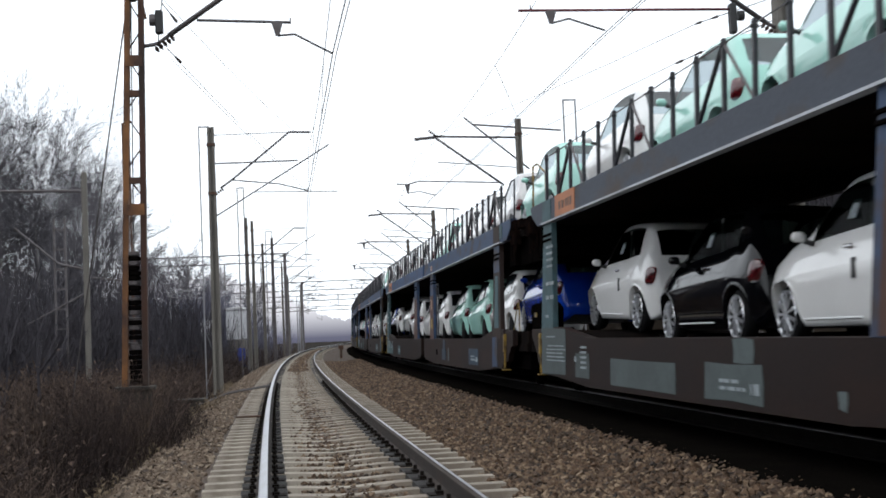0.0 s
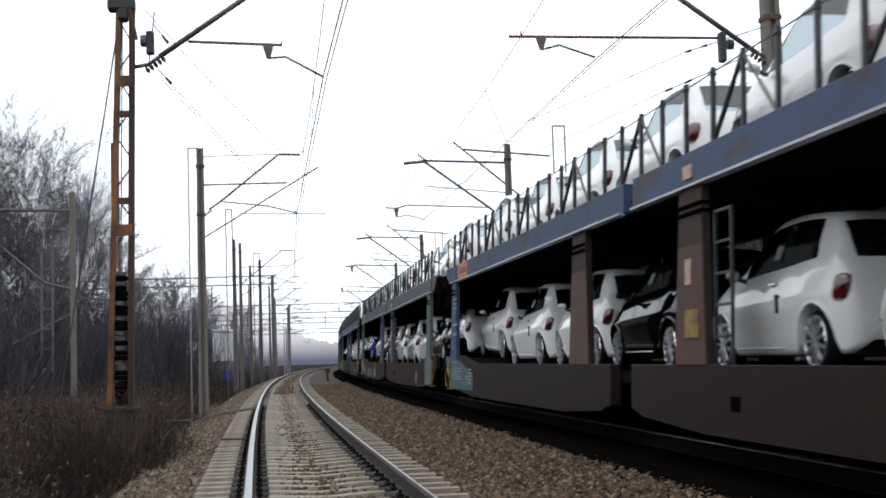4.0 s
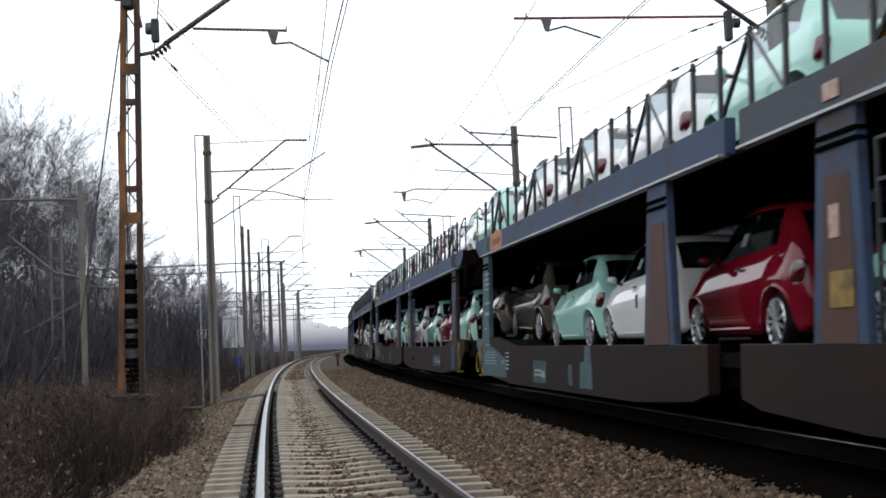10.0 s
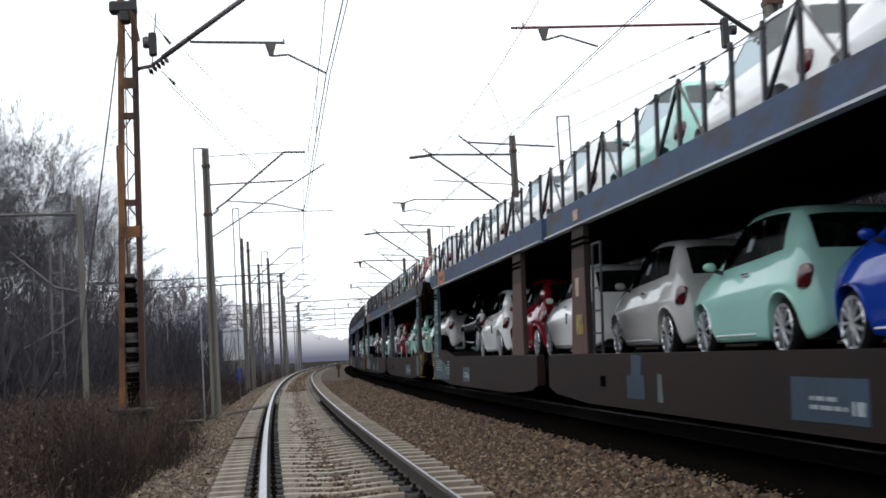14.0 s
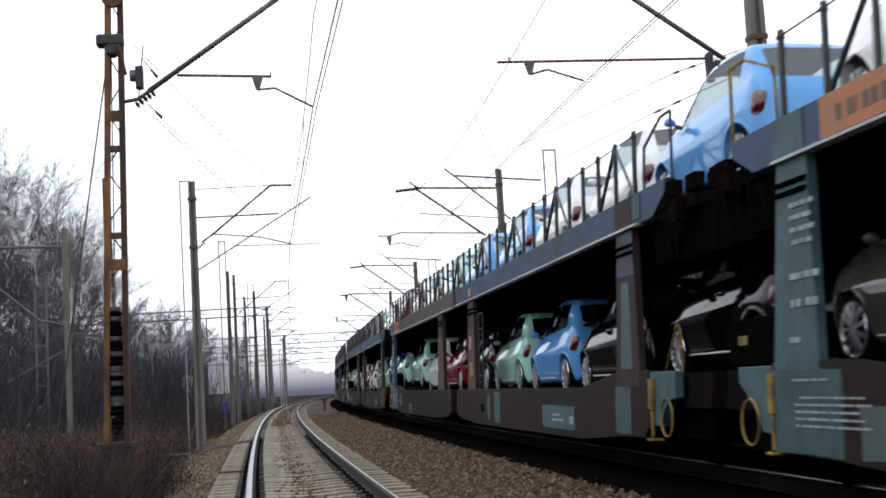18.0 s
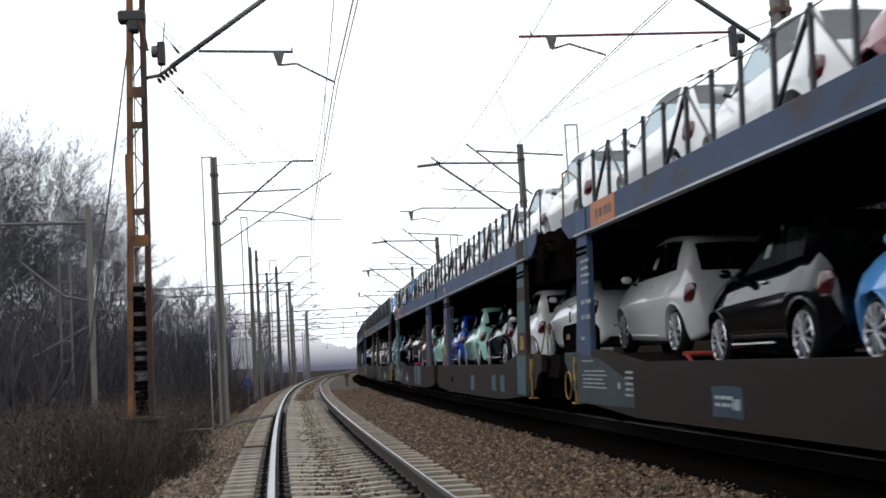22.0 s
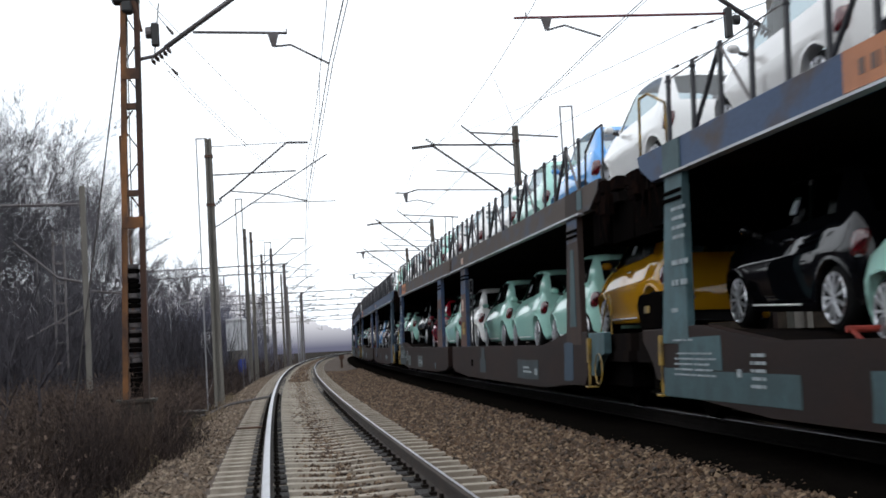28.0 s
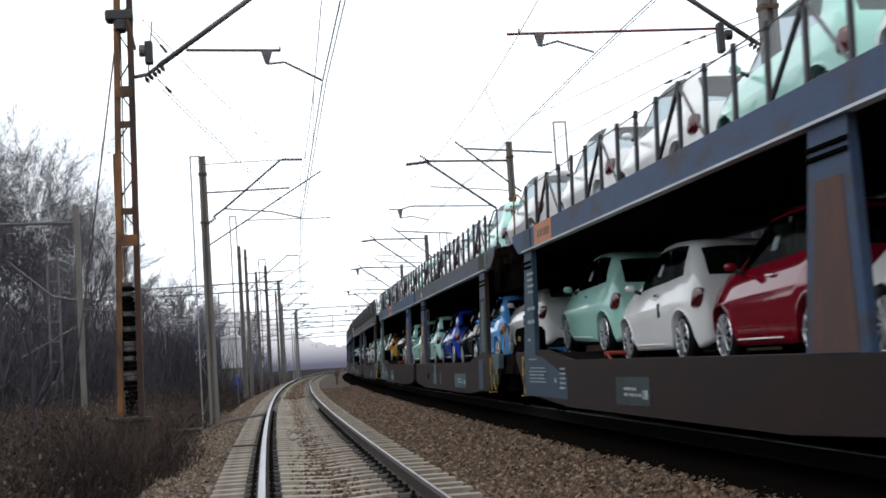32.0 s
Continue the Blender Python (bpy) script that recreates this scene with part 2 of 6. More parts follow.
see.inputs[0].default_value, shine.inputs["Roughness"].default_value = (0.62, 0.68, 0.70, 1), 0.03
both.inputs[0].default_value = 0.14
gl.new(see.outputs[0], both.inputs[1])
gl.new(shine.outputs[0], both.inputs[2])
gl.new(both.outputs[0], gn["Material Output"].inputs[0])
# copy of the clear glass, darkened to hold the lower deck's shade
M["shaded_glass"] = M["clear_glass"].copy()
M["shaded_glass"].name = "tinted_car_glass"
M["shaded_glass"].node_tree.nodes["Mix Shader"].inputs[0].default_value = 0.012
M["shaded_glass"].node_tree.nodes["Transparent BSDF"].inputs[0].default_value = (0.17, 0.21, 0.20, 1)
PAINTS = {"white": (0.72, 0.72, 0.715), "silver": (0.50, 0.49, 0.485), "mint": (0.35, 0.62, 0.545), "red": (0.17, 0.005, 0.015),
          "black": (0.002, 0.0022, 0.0032), "taupe": (0.085, 0.075, 0.062), "blue": (0.005, 0.04, 0.34),
          "sky": (0.10, 0.32, 0.68), "gold": (0.45, 0.22, 0.008)}
for paint, rgb in PAINTS.items():
    M[paint] = material(paint + "_car_paint", rgb, 0.5, 0.15 if paint in ("silver", "taupe", "blue", "sky") else 0.0, second=[c * 0.93 for c in rgb],
                        scale=1.5, fine=200, bump=0.0, coat=0.8 if paint == "black" else 1.0, spec=0.0, coat_ior=1.5)


# ---- mesh helpers ----
def box(bm, x0, x1, y0, y1, z0, z1, bevel=0.0):
    vs = [bm.verts.new((x, y, z)) for x in (x0, x1) for y in (y0, y1) for z in (z0, z1)]
    fs = [bm.faces.new([vs[i] for i in q]) for q in
          ((0, 1, 3, 2), (4, 6, 7, 5), (0, 4, 5, 1), (2, 3, 7, 6), (0, 2, 6, 4), (1, 5, 7, 3))]
    if bevel:
        bmesh.ops.bevel(bm, geom=list({e for f in fs for e in f.edges}), offset=bevel, segments=1, affect="EDGES", profile=0.5)
    return bm


def prism(bm, outline, axis, lo, hi, bevel=0.0):
    """An outline in the two other axes, drawn out along an axis from lo to hi."""
    def at(p, d):
        return {"x": (d, p[0], p[1]), "y": (p[0], d, p[1]), "z": (p[0], p[1], d)}[axis]
    a = [bm.verts.new(at(p, lo)) for p in outline]
    b = [bm.verts.new(at(p, hi)) for p in outline]
    k = len(outline)
    fs = [bm.faces.new(a), bm.faces.new(b[::-1])]
    fs += [bm.faces.new((a[i], b[i], b[(i + 1) % k], a[(i + 1) % k])) for i in range(k)]
    if bevel:
        bmesh.ops.bevel(bm, geom=list({e for f in fs for e in f.edges}), offset=bevel, segments=1, affect="EDGES", profile=0.5)
    bmesh.ops.recalc_face_normals(bm, faces=bm.faces[:])
    return bm


def tube(bm, p, q, r, r2=None, sides=6):
    p, q = Vector(p), Vector(q)
    d = (q - p).normalized()
    a = d.orthogonal().normalized()
    b = d.cross(a)
    rings = []
    for c, rad in ((p, r), (q, r if r2 is None else r2)):
        rings.append([bm.verts.new(c + rad * (math.cos(2 * math.pi * i / sides) * a + math.sin(2 * math.pi * i / sides) * b)) for i in range(sides)])
    for i in range(sides):
        bm.faces.new((rings[0][i], rings[0][(i + 1) % sides], rings[1][(i + 1) % sides], rings[1][i]))
    bm.faces.new(rings[0][::-1])
    bm.faces.new(rings[1])
    return bm


def lathe(bm, profile, axis="x", centre=(0, 0, 0), steps=20, caps=True):
    """A profile of (along the axis, radius) turned round the axis."""
    rings = []
    for d, r in profile:
        ring = []
        for i in range(steps):
            t = 2 * math.pi * i / steps
            c, s = r * math.cos(t), r * math.sin(t)
            v = {"x": (d, c, s), "y": (c, d, s), "z": (c, s, d)}[axis]
            ring.append(bm.verts.new(Vector(v) + Vector(centre)))
        rings.append(ring)
    for a, b in zip(rings, rings[1:]):
        for i in range(steps):
            bm.faces.new((a[i], a[(i + 1) % steps], b[(i + 1) % steps], b[i]))
    if caps:
        bm.faces.new(rings[0][::-1])
        bm.faces.new(rings[-1])
    bmesh.ops.recalc_face_normals(bm, faces=bm.faces[:])
    return bm


def mesh_of(name, bm, mat, smooth=False):
    me = bpy.data.meshes.new(name)
    bm.to_mesh(me)
    bm.free()
    for m in (mat if isinstance(mat, (list, tuple)) else [mat]):
        me.materials.append(m)
    if smooth:
        me.polygons.foreach_set("use_smooth", [True] * len(me.polygons))
    return me


def part(name, bm, mat, parent, label="", smooth=False, at=None):
    """One bmesh (or a mesh that exists) as one object under a thing or a part."""
    me = bm if isinstance(bm, bpy.types.Mesh) else mesh_of(name, bm, mat, smooth)
    ob = new(name, me)
    ob.parent = parent
    if at is not None:
        ob.matrix_basis = at
    if label:
        ob["label"] = label
    return ob


def thing(name, label, category, group="", kind="", at=None):
    ob = new(name)
    ob.empty_display_size = 0.3
    if at is not None:
        ob.matrix_basis = at
    return tagged(ob, label, category, group, kind)


def B():
    return bmesh.new()


def raw_mesh(name, verts, faces, mat, smooth=False):
    me = bpy.data.meshes.new(name)
    me.from_pydata(verts, [], faces)
    me.materials.append(mat)
    if smooth:
        me.polygons.foreach_set("use_smooth", [True] * len(me.polygons))
    me.update()
    return me


# ---- ground and ballast ----
def bed_z(u):
    """The height of the ballast across the line."""
    return float(np.interp(u, [-4.6, -3.6, -2.9, -2.2, -1.45, 1.45, 2.4, 3.2, 8.0, 9.6], [-1.25, -1.12, -0.78, -0.34, -0.2, -0.2, -0.24, -0.14, -0.10, -1.0]))


def ground_z(u):
    # right of u = 14 an unseen bank is added to block daylight
    return float(np.interp(u, [-60, -9, -4.6, -3.4, -2.6, -2.0, 8.6, 10, 14, 22, 30, 60, 300], [-0.9, -1.3, -1.2, -1.0, -0.55, -0.8, -0.9, -1.2, 0.2, 6.8, 9.0, 9.5, 6.0]))


def build_ground():
    us = [-2600, -900, -300, -120, -60, -35, -22, -15, -11, -9, -7, -5.5, -4.6, -3.4, -2.6, -2.0, 0, 4, 8.6, 10, 14, 18, 22, 30, 60, 120, 300, 900, 2600]
    ss = [-85, -60, -40, -25, -12] + [2.5 * i for i in range(0, 60)] + [150 + 12 * i for i in range(0, 34)]
    verts, faces = [], []
    rng = random.Random(3)
    for s in ss:
        for u in us:
            p = on_line(s, 0)
            z = ground_z(u) + (rng.uniform(-0.12, 0.12) if abs(u) > 5 and abs(u) < 100 else 0)
            verts.append((p.x + u, p.y, z))
    # the sheet runs on to the horizon before and behind
    rows = len(ss)
    for y, at in ((-2600, 0), (3600, len(ss) - 1)):
        for j, u in enumerate(us):
            verts.append((verts[at * len(us) + j][0], y, verts[at * len(us) + j][2]))
    k = len(us)
    order = [rows] + list(range(rows)) + [rows + 1]
    for a, b in zip(order, order[1:]):
        for j in range(k - 1):
            faces.append((a * k + j, a * k + j + 1, b * k + j + 1, b * k + j))
    ground = new("ground", raw_mesh("ground", verts, faces, M["soil"], True))
    tagged(ground, "dark brown bare soil with dead winter grass", "ground", kind="structure")
    us = [-4.6, -4.0, -3.6, -3.0, -2.4, -1.9, -1.45, -0.7, 0, 0.7, 1.45, 1.9, 2.4, 2.8, 3.2, 4, 5, 6, 7, 8, 8.8, 9.6]
    ss = [-60 + 2.0 * i for i in range(0, 340)]
    verts, faces = [], []
    for s in ss:
        for u in us:
            p = on_line(s, u)
            verts.append((p.x, p.y, bed_z(u) + rng.uniform(-0.02, 0.02)))
    k = len(us)
    for a in range(len(ss) - 1):
        for j in range(k - 1):
            faces.append((a * k + j, a * k + j + 1, (a + 1) * k + j + 1, (a + 1) * k + j))
    bed = new("ballast_bed", raw_mesh("ballast_bed", verts, faces, M["ballast"], True))
    # a strip over the ballast, coloured black as the shade under the train
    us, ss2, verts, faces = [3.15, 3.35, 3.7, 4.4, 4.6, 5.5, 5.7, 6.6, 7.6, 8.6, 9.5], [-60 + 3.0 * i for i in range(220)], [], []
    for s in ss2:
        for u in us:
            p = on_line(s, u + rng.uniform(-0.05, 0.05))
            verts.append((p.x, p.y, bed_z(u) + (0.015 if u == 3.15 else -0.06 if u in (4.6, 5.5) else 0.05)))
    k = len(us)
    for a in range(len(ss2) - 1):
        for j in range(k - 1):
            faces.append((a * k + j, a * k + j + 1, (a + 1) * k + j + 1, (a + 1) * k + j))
    shaded = new("soiled_ballast", raw_mesh("soiled_ballast", verts, faces, M["shaded_bed"], True))
    tagged(shaded, "ballast under the goods track with the train's shade painted on", "ballast", kind="structure")
    tagged(bed, "grey-brown crushed stone ballast bed under the two tracks", "ballast", kind="structure")


build_ground()


def scatter_stones(name, label, count, area, size, mat, seed):
    """Loose broken stones, six to eight faced, over a stretch of the bed."""
    rng = np.random.default_rng(seed)
    s0, s1, u0, u1 = area
    s = s0 + (s1 - s0) * rng.random(count) ** 1.6
    u = u0 + (u1 - u0) * rng.random(count)
    base = np.array([(1, 0, 0), (-1, 0, 0), (0, 1, 0), (0, -1, 0), (0, 0, 0.8), (0, 0, -0.8)], float)
    tri = np.array([(0, 2, 4), (2, 1, 4), (1, 3, 4), (3, 0, 4), (2, 0, 5), (1, 2, 5), (3, 1, 5), (0, 3, 5)])
    ys = np.interp(s, SS, YS)
    m = A1 + 2 * A2 * ys
    n = np.hypot(1, m)
    cx, cy = mid(ys) + u / n, ys - u * m / n
    cz = np.array([bed_z(v) for v in u]) + 0.012
    rad = size * (0.5 + rng.random(count))
    v = base[None] * (1 + 0.5 * (rng.random((count, 6, 3)) - 0.5)) + 0.35 * (rng.random((count, 6, 3)) - 0.5)
    ang = rng.random(count) * 6.28
    c, sn = np.cos(ang), np.sin(ang)
    tilt = (rng.random(count) - 0.5) * 1.6
    ct, st = np.cos(tilt), np.sin(tilt)
    x, y, z = v[..., 0], v[..., 1], v[..., 2]
    y, z = y * ct[:, None] - z * st[:, None], y * st[:, None] + z * ct[:, None]
    x, y = x * c[:, None] - y * sn[:, None], x * sn[:, None] + y * c[:, None]
    P3 = np.stack([x * rad[:, None] + cx[:, None], y * rad[:, None] + cy[:, None], z * rad[:, None] + cz[:, None]], -1).reshape(-1, 3)
    F = (tri[None] + 6 * np.arange(count)[:, None, None]).reshape(-1, 3)
    ob = new(name, raw_mesh(name, P3.tolist(), F.tolist(), mat))
    tagged(ob, label, "gravel", kind="stuff")


scatter_stones("ballast_stones", "brown and grey broken ballast stones between the tracks", 34000, (7, 75, 1.25, 3.4), 0.033, M["stone"], 1)
scatter_stones("shoulder_stones", "pale brown ballast stones on the shoulder of the track", 14000, (8, 75, -3.0, -1.36), 0.032, M["stone_pale"], 2)
scatter_stones("crib_stones", "ballast stones lying over the middle of the sleepers", 5500, (8, 90, -0.42, 0.46), 0.028, M["stone"], 3)
scatter_stones("crib_stones", "brown ballast stones strewn over the sleepers between the rails", 2200, (8, 70, -0.66, 0.68), 0.022, M["stone_pale"], 4)
scatter_stones("crib_stones", "brown ballast stones heaped over the middle of the sleepers", 2600, (55, 190, -0.42, 0.42), 0.06, M["stone"], 6)


# ---- tracks ----
def sweep(section, u, z, s0, s1, step, mat, name, tilt=0.0):
    """A section of (across, up) drawn along the line at the offset u."""
    verts, faces = [], []
    k = len(section)
    ss = np.arange(s0, s1 + step, step)
    for s in ss:
        for du, dz in section:
            verts.append(on_line(float(s), u + du, z + dz))
    for i in range(len(ss) - 1):
        for j in range(k):
            a, b = i * k + j, i * k + (j + 1) % k
            faces.append((a, b, b + k, a + k))
    return raw_mesh(name, [tuple(v) for v in verts], faces, mat)


RAIL = [(-0.085, -0.17), (0.085, -0.17), (0.085, -0.152), (0.018, -0.13), (0.016, -0.045), (0.035, -0.036), (0.036, -0.006),
        (-0.036, -0.006), (-0.035, -0.036), (-0.016, -0.045), (-0.018, -0.13), (-0.085, -0.152)]
HEAD = [(-0.036, -0.006), (0.036, -0.006), (0.034, 0.0), (0.022, 0.004), (-0.022, 0.004), (-0.034, 0.0)]


def sleeper_mesh():
    bm = B()
    prism(bm, [(-0.125, -0.05), (0.125, -0.05), (0.095, 0.055), (-0.095, 0.055)], "x", -1.3, 1.3)
    bmesh.ops.subdivide_edges(bm, edges=[e for e in bm.edges if abs(e.verts[0].co.x - e.verts[1].co.x) > 2], cuts=5)
    for v in bm.verts:
        v.co.z -= 0.035 * max(0.0, 1 - abs(v.co.x) / 0.6) if v.co.z > 0 else 0
    return mesh_of("sleeper", bm, M["sleeper"])


def build_tracks():
    track = thing("railway_track", "ballasted track of rusty rails with polished heads on concrete sleepers", "railway track", kind="structure")
    for u in (-0.755, 0.755):
        rail = part("rail", sweep(RAIL, u, 0, -40, 560, 2.0, M["rail_side"], "rail"), None, track)
        part("rail_head", sweep(HEAD, u, 0, -40, 560, 2.0, M["rail_top"] if u < 0 else M["rail_dull"], "rail_head"), None, rail, "polished running surface" if u < 0 else "dull brown running surface")
        if u > 0:   # only the outer edge of the outer rail is worn bright
            part("running_band", sweep([(0.006, 0.0), (0.037, 0.0), (0.035, 0.004), (0.024, 0.007), (0.006, 0.007)], u, 0, -40, 560, 2.0, M["rail_top"], "running_band"), None, rail, "bright worn band along the rail's edge")
        part("rail_seat", sweep([(-0.21, -0.20), (0.21, -0.20), (0.20, -0.152), (-0.20, -0.152)], u, 0, -40, 560, 2.0, M["rail_seat"], "rail_seat"), None, track, "grease-blackened ballast along the rail")
    me = sleeper_mesh()
    bm = B()
    for side in (-1, 1):
        for rl in (-0.755, 0.755):
            box(bm, rl + side * 0.07, rl + side * 0.13, -0.06, 0.06, -0.16, -0.115)
            box(bm, rl + side * 0.08, rl + side * 0.19, -0.095, 0.095, -0.15, -0.14)
            tube(bm, (rl + side * 0.10, 0, -0.14), (rl + side * 0.10, 0, -0.075), 0.018, sides=6)
    clips = mesh_of("rail_clip", bm, M["clip"])
    rng = random.Random(5)
    for i in range(290):
        s = -8.2 + 0.6 * i
        p = on_line(s, 0, -0.20 + rng.uniform(-0.006, 0.006))
        sl = part("sleeper", me, None, track, at=pose(p.x, p.y, p.z, 0, 0, heading(s) + rng.uniform(-0.5, 0.5)))
        if i < 80:
            part("rail_clip", clips, None, sl, at=pose(0, 0, 0.2))
    other = thing("railway_track", "second ballasted track on which the train runs, rusty rails", "railway track", kind="structure")
    # the rail sides here carry painted shade as well
    for u in (-0.755, 0.755):
        rail = part("rail", sweep(RAIL, TRAIN_U + u, TRAIN_Z - u * 0.038, -60, 620, 2.0, M["shaded_rail"], "rail"), None, other)
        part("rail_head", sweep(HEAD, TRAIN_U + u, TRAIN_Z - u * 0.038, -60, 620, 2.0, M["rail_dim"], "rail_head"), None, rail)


build_tracks()


# ---- overhead line: masts, brackets, wires ----
def mast_at(s, u):
    p = on_line(s, u)
    return p, heading(s)


def polytube(pts, r, sides=6):
    bm = B()
    for p, q in zip(pts, pts[1:]):
        tube(bm, (p[0], 0, p[1]), (q[0], 0, q[1]), r, sides=sides)
    return bm


NEAR_LEFT = [("bracket_tube", 0.042, [(0.67, 5.965), (2.95, 7.57)]), ("registration_tube", 0.022, [(1.11, 6.205), (2.57, 6.15)]),
             ("registration_pin", 0.012, [(2.57, 6.13), (2.57, 6.22)]), ("steady_arm", 0.017, [(2.36, 5.94), (2.63, 5.96), (3.22, 5.64)]),
             ("bracket_root", 0.03, [(0.28, 5.80), (0.5, 5.84), (0.67, 5.965)])]
NEAR_RIGHT = [("bracket_tube", 0.042, [(-0.27, 5.985), (-3.0, 7.93)]), ("registration_tube", 0.022, [(-0.8, 6.225), (-4.4, 6.245)]),
              ("registration_pin", 0.012, [(-4.2, 6.23), (-4.2, 6.33)]), ("steady_arm", 0.017, [(-3.87, 6.03), (-3.58, 6.105), (-2.99, 5.905)]),
              ("bracket_root", 0.03, [(-0.1, 5.9), (-0.27, 5.985)])]
FAR_LEFT = [("bracket_tube", 0.032, [(0.25, 5.86), (0.6, 6.1), (2.4, 7.54)]), ("bracket_tip", 0.035, [(2.4, 7.54), (3.06, 7.52)]),
            ("stay_wire", 0.012, [(0.1, 7.5), (2.4, 7.54)]), ("second_stay", 0.024, [(0.1, 6.62), (2.64, 6.65)]),
            ("second_arm", 0.022, [(0.06, 4.98), (3.62, 7.13)]), ("registration_tube", 0.02, [(0.6, 6.1), (2.04, 5.94), (2.93, 5.70)]),
            ("second_registration", 0.014, [(1.2, 5.71), (3.84, 5.66)])]
FAR_RIGHT = [("stay_tube", 0.040, [(-0.1, 8.0), (-3.03, 8.11)]), ("bracket_tip", 0.055, [(-3.0, 8.08), (-3.74, 8.02)]),
             ("bracket_tube", 0.042, [(-3.03, 8.09), (-0.6, 6.3)]), ("second_arm", 0.032, [(-1.95, 8.77), (0.35, 6.85)]),
             ("second_stay", 0.034, [(-1.6, 8.5), (1.55, 8.22)]), ("lower_stay", 0.018, [(-2.93, 7.19), (-0.1, 6.92)]),
             ("registration_tube", 0.024, [(-4.44, 6.45), (-4.05, 6.42), (-3.65, 6.53), (-0.77, 6.40)]),
             ("steady_arm", 0.018, [(-4.03, 6.12), (-3.65, 6.17), (-3.07, 6.01)])]


def put_bracket(mast, table, drop=None, lift=1.3):
    """The tubes of a bracket; z is over the rail, and the mast stands 1.3 m lower."""
    for name, r, pts in table:
        ob = part(name, polytube([(x, z + lift) for x, z in pts], r), M["wire"] if "wire" in name else M["tube_red"] if table is NEAR_RIGHT and name == "registration_tube" else M["steel"], mast, smooth=True)
        if name == "bracket_tube":
            (x0, z0), (x1, z1) = pts[0], pts[1]
            ang = math.degrees(math.atan2(z1 - z0, x1 - x0))
            bm = B()
            for i in range(5):
                lathe(bm, [(i * 0.075 - 0.4, 0.02), (i * 0.075 - 0.37, 0.07), (i * 0.075 - 0.34, 0.02)], "x", (0, 0, 0), 10)
            part("insulator", bm, M["insulator"], ob, "dark brown porcelain insulator", at=pose(x0 + 0.12 * (1 if x1 > x0 else -1), 0, z0 + lift, 0, -ang, 0))
    if drop:
        x, z0, z1 = drop
        part("steady_drop", prism(B(), [(x - 0.09, z0 + lift), (x + 0.09, z0 + lift), (x + 0.03, z1 + lift), (x - 0.03, z1 + lift)], "y", -0.025, 0.025), M["steel"], mast)


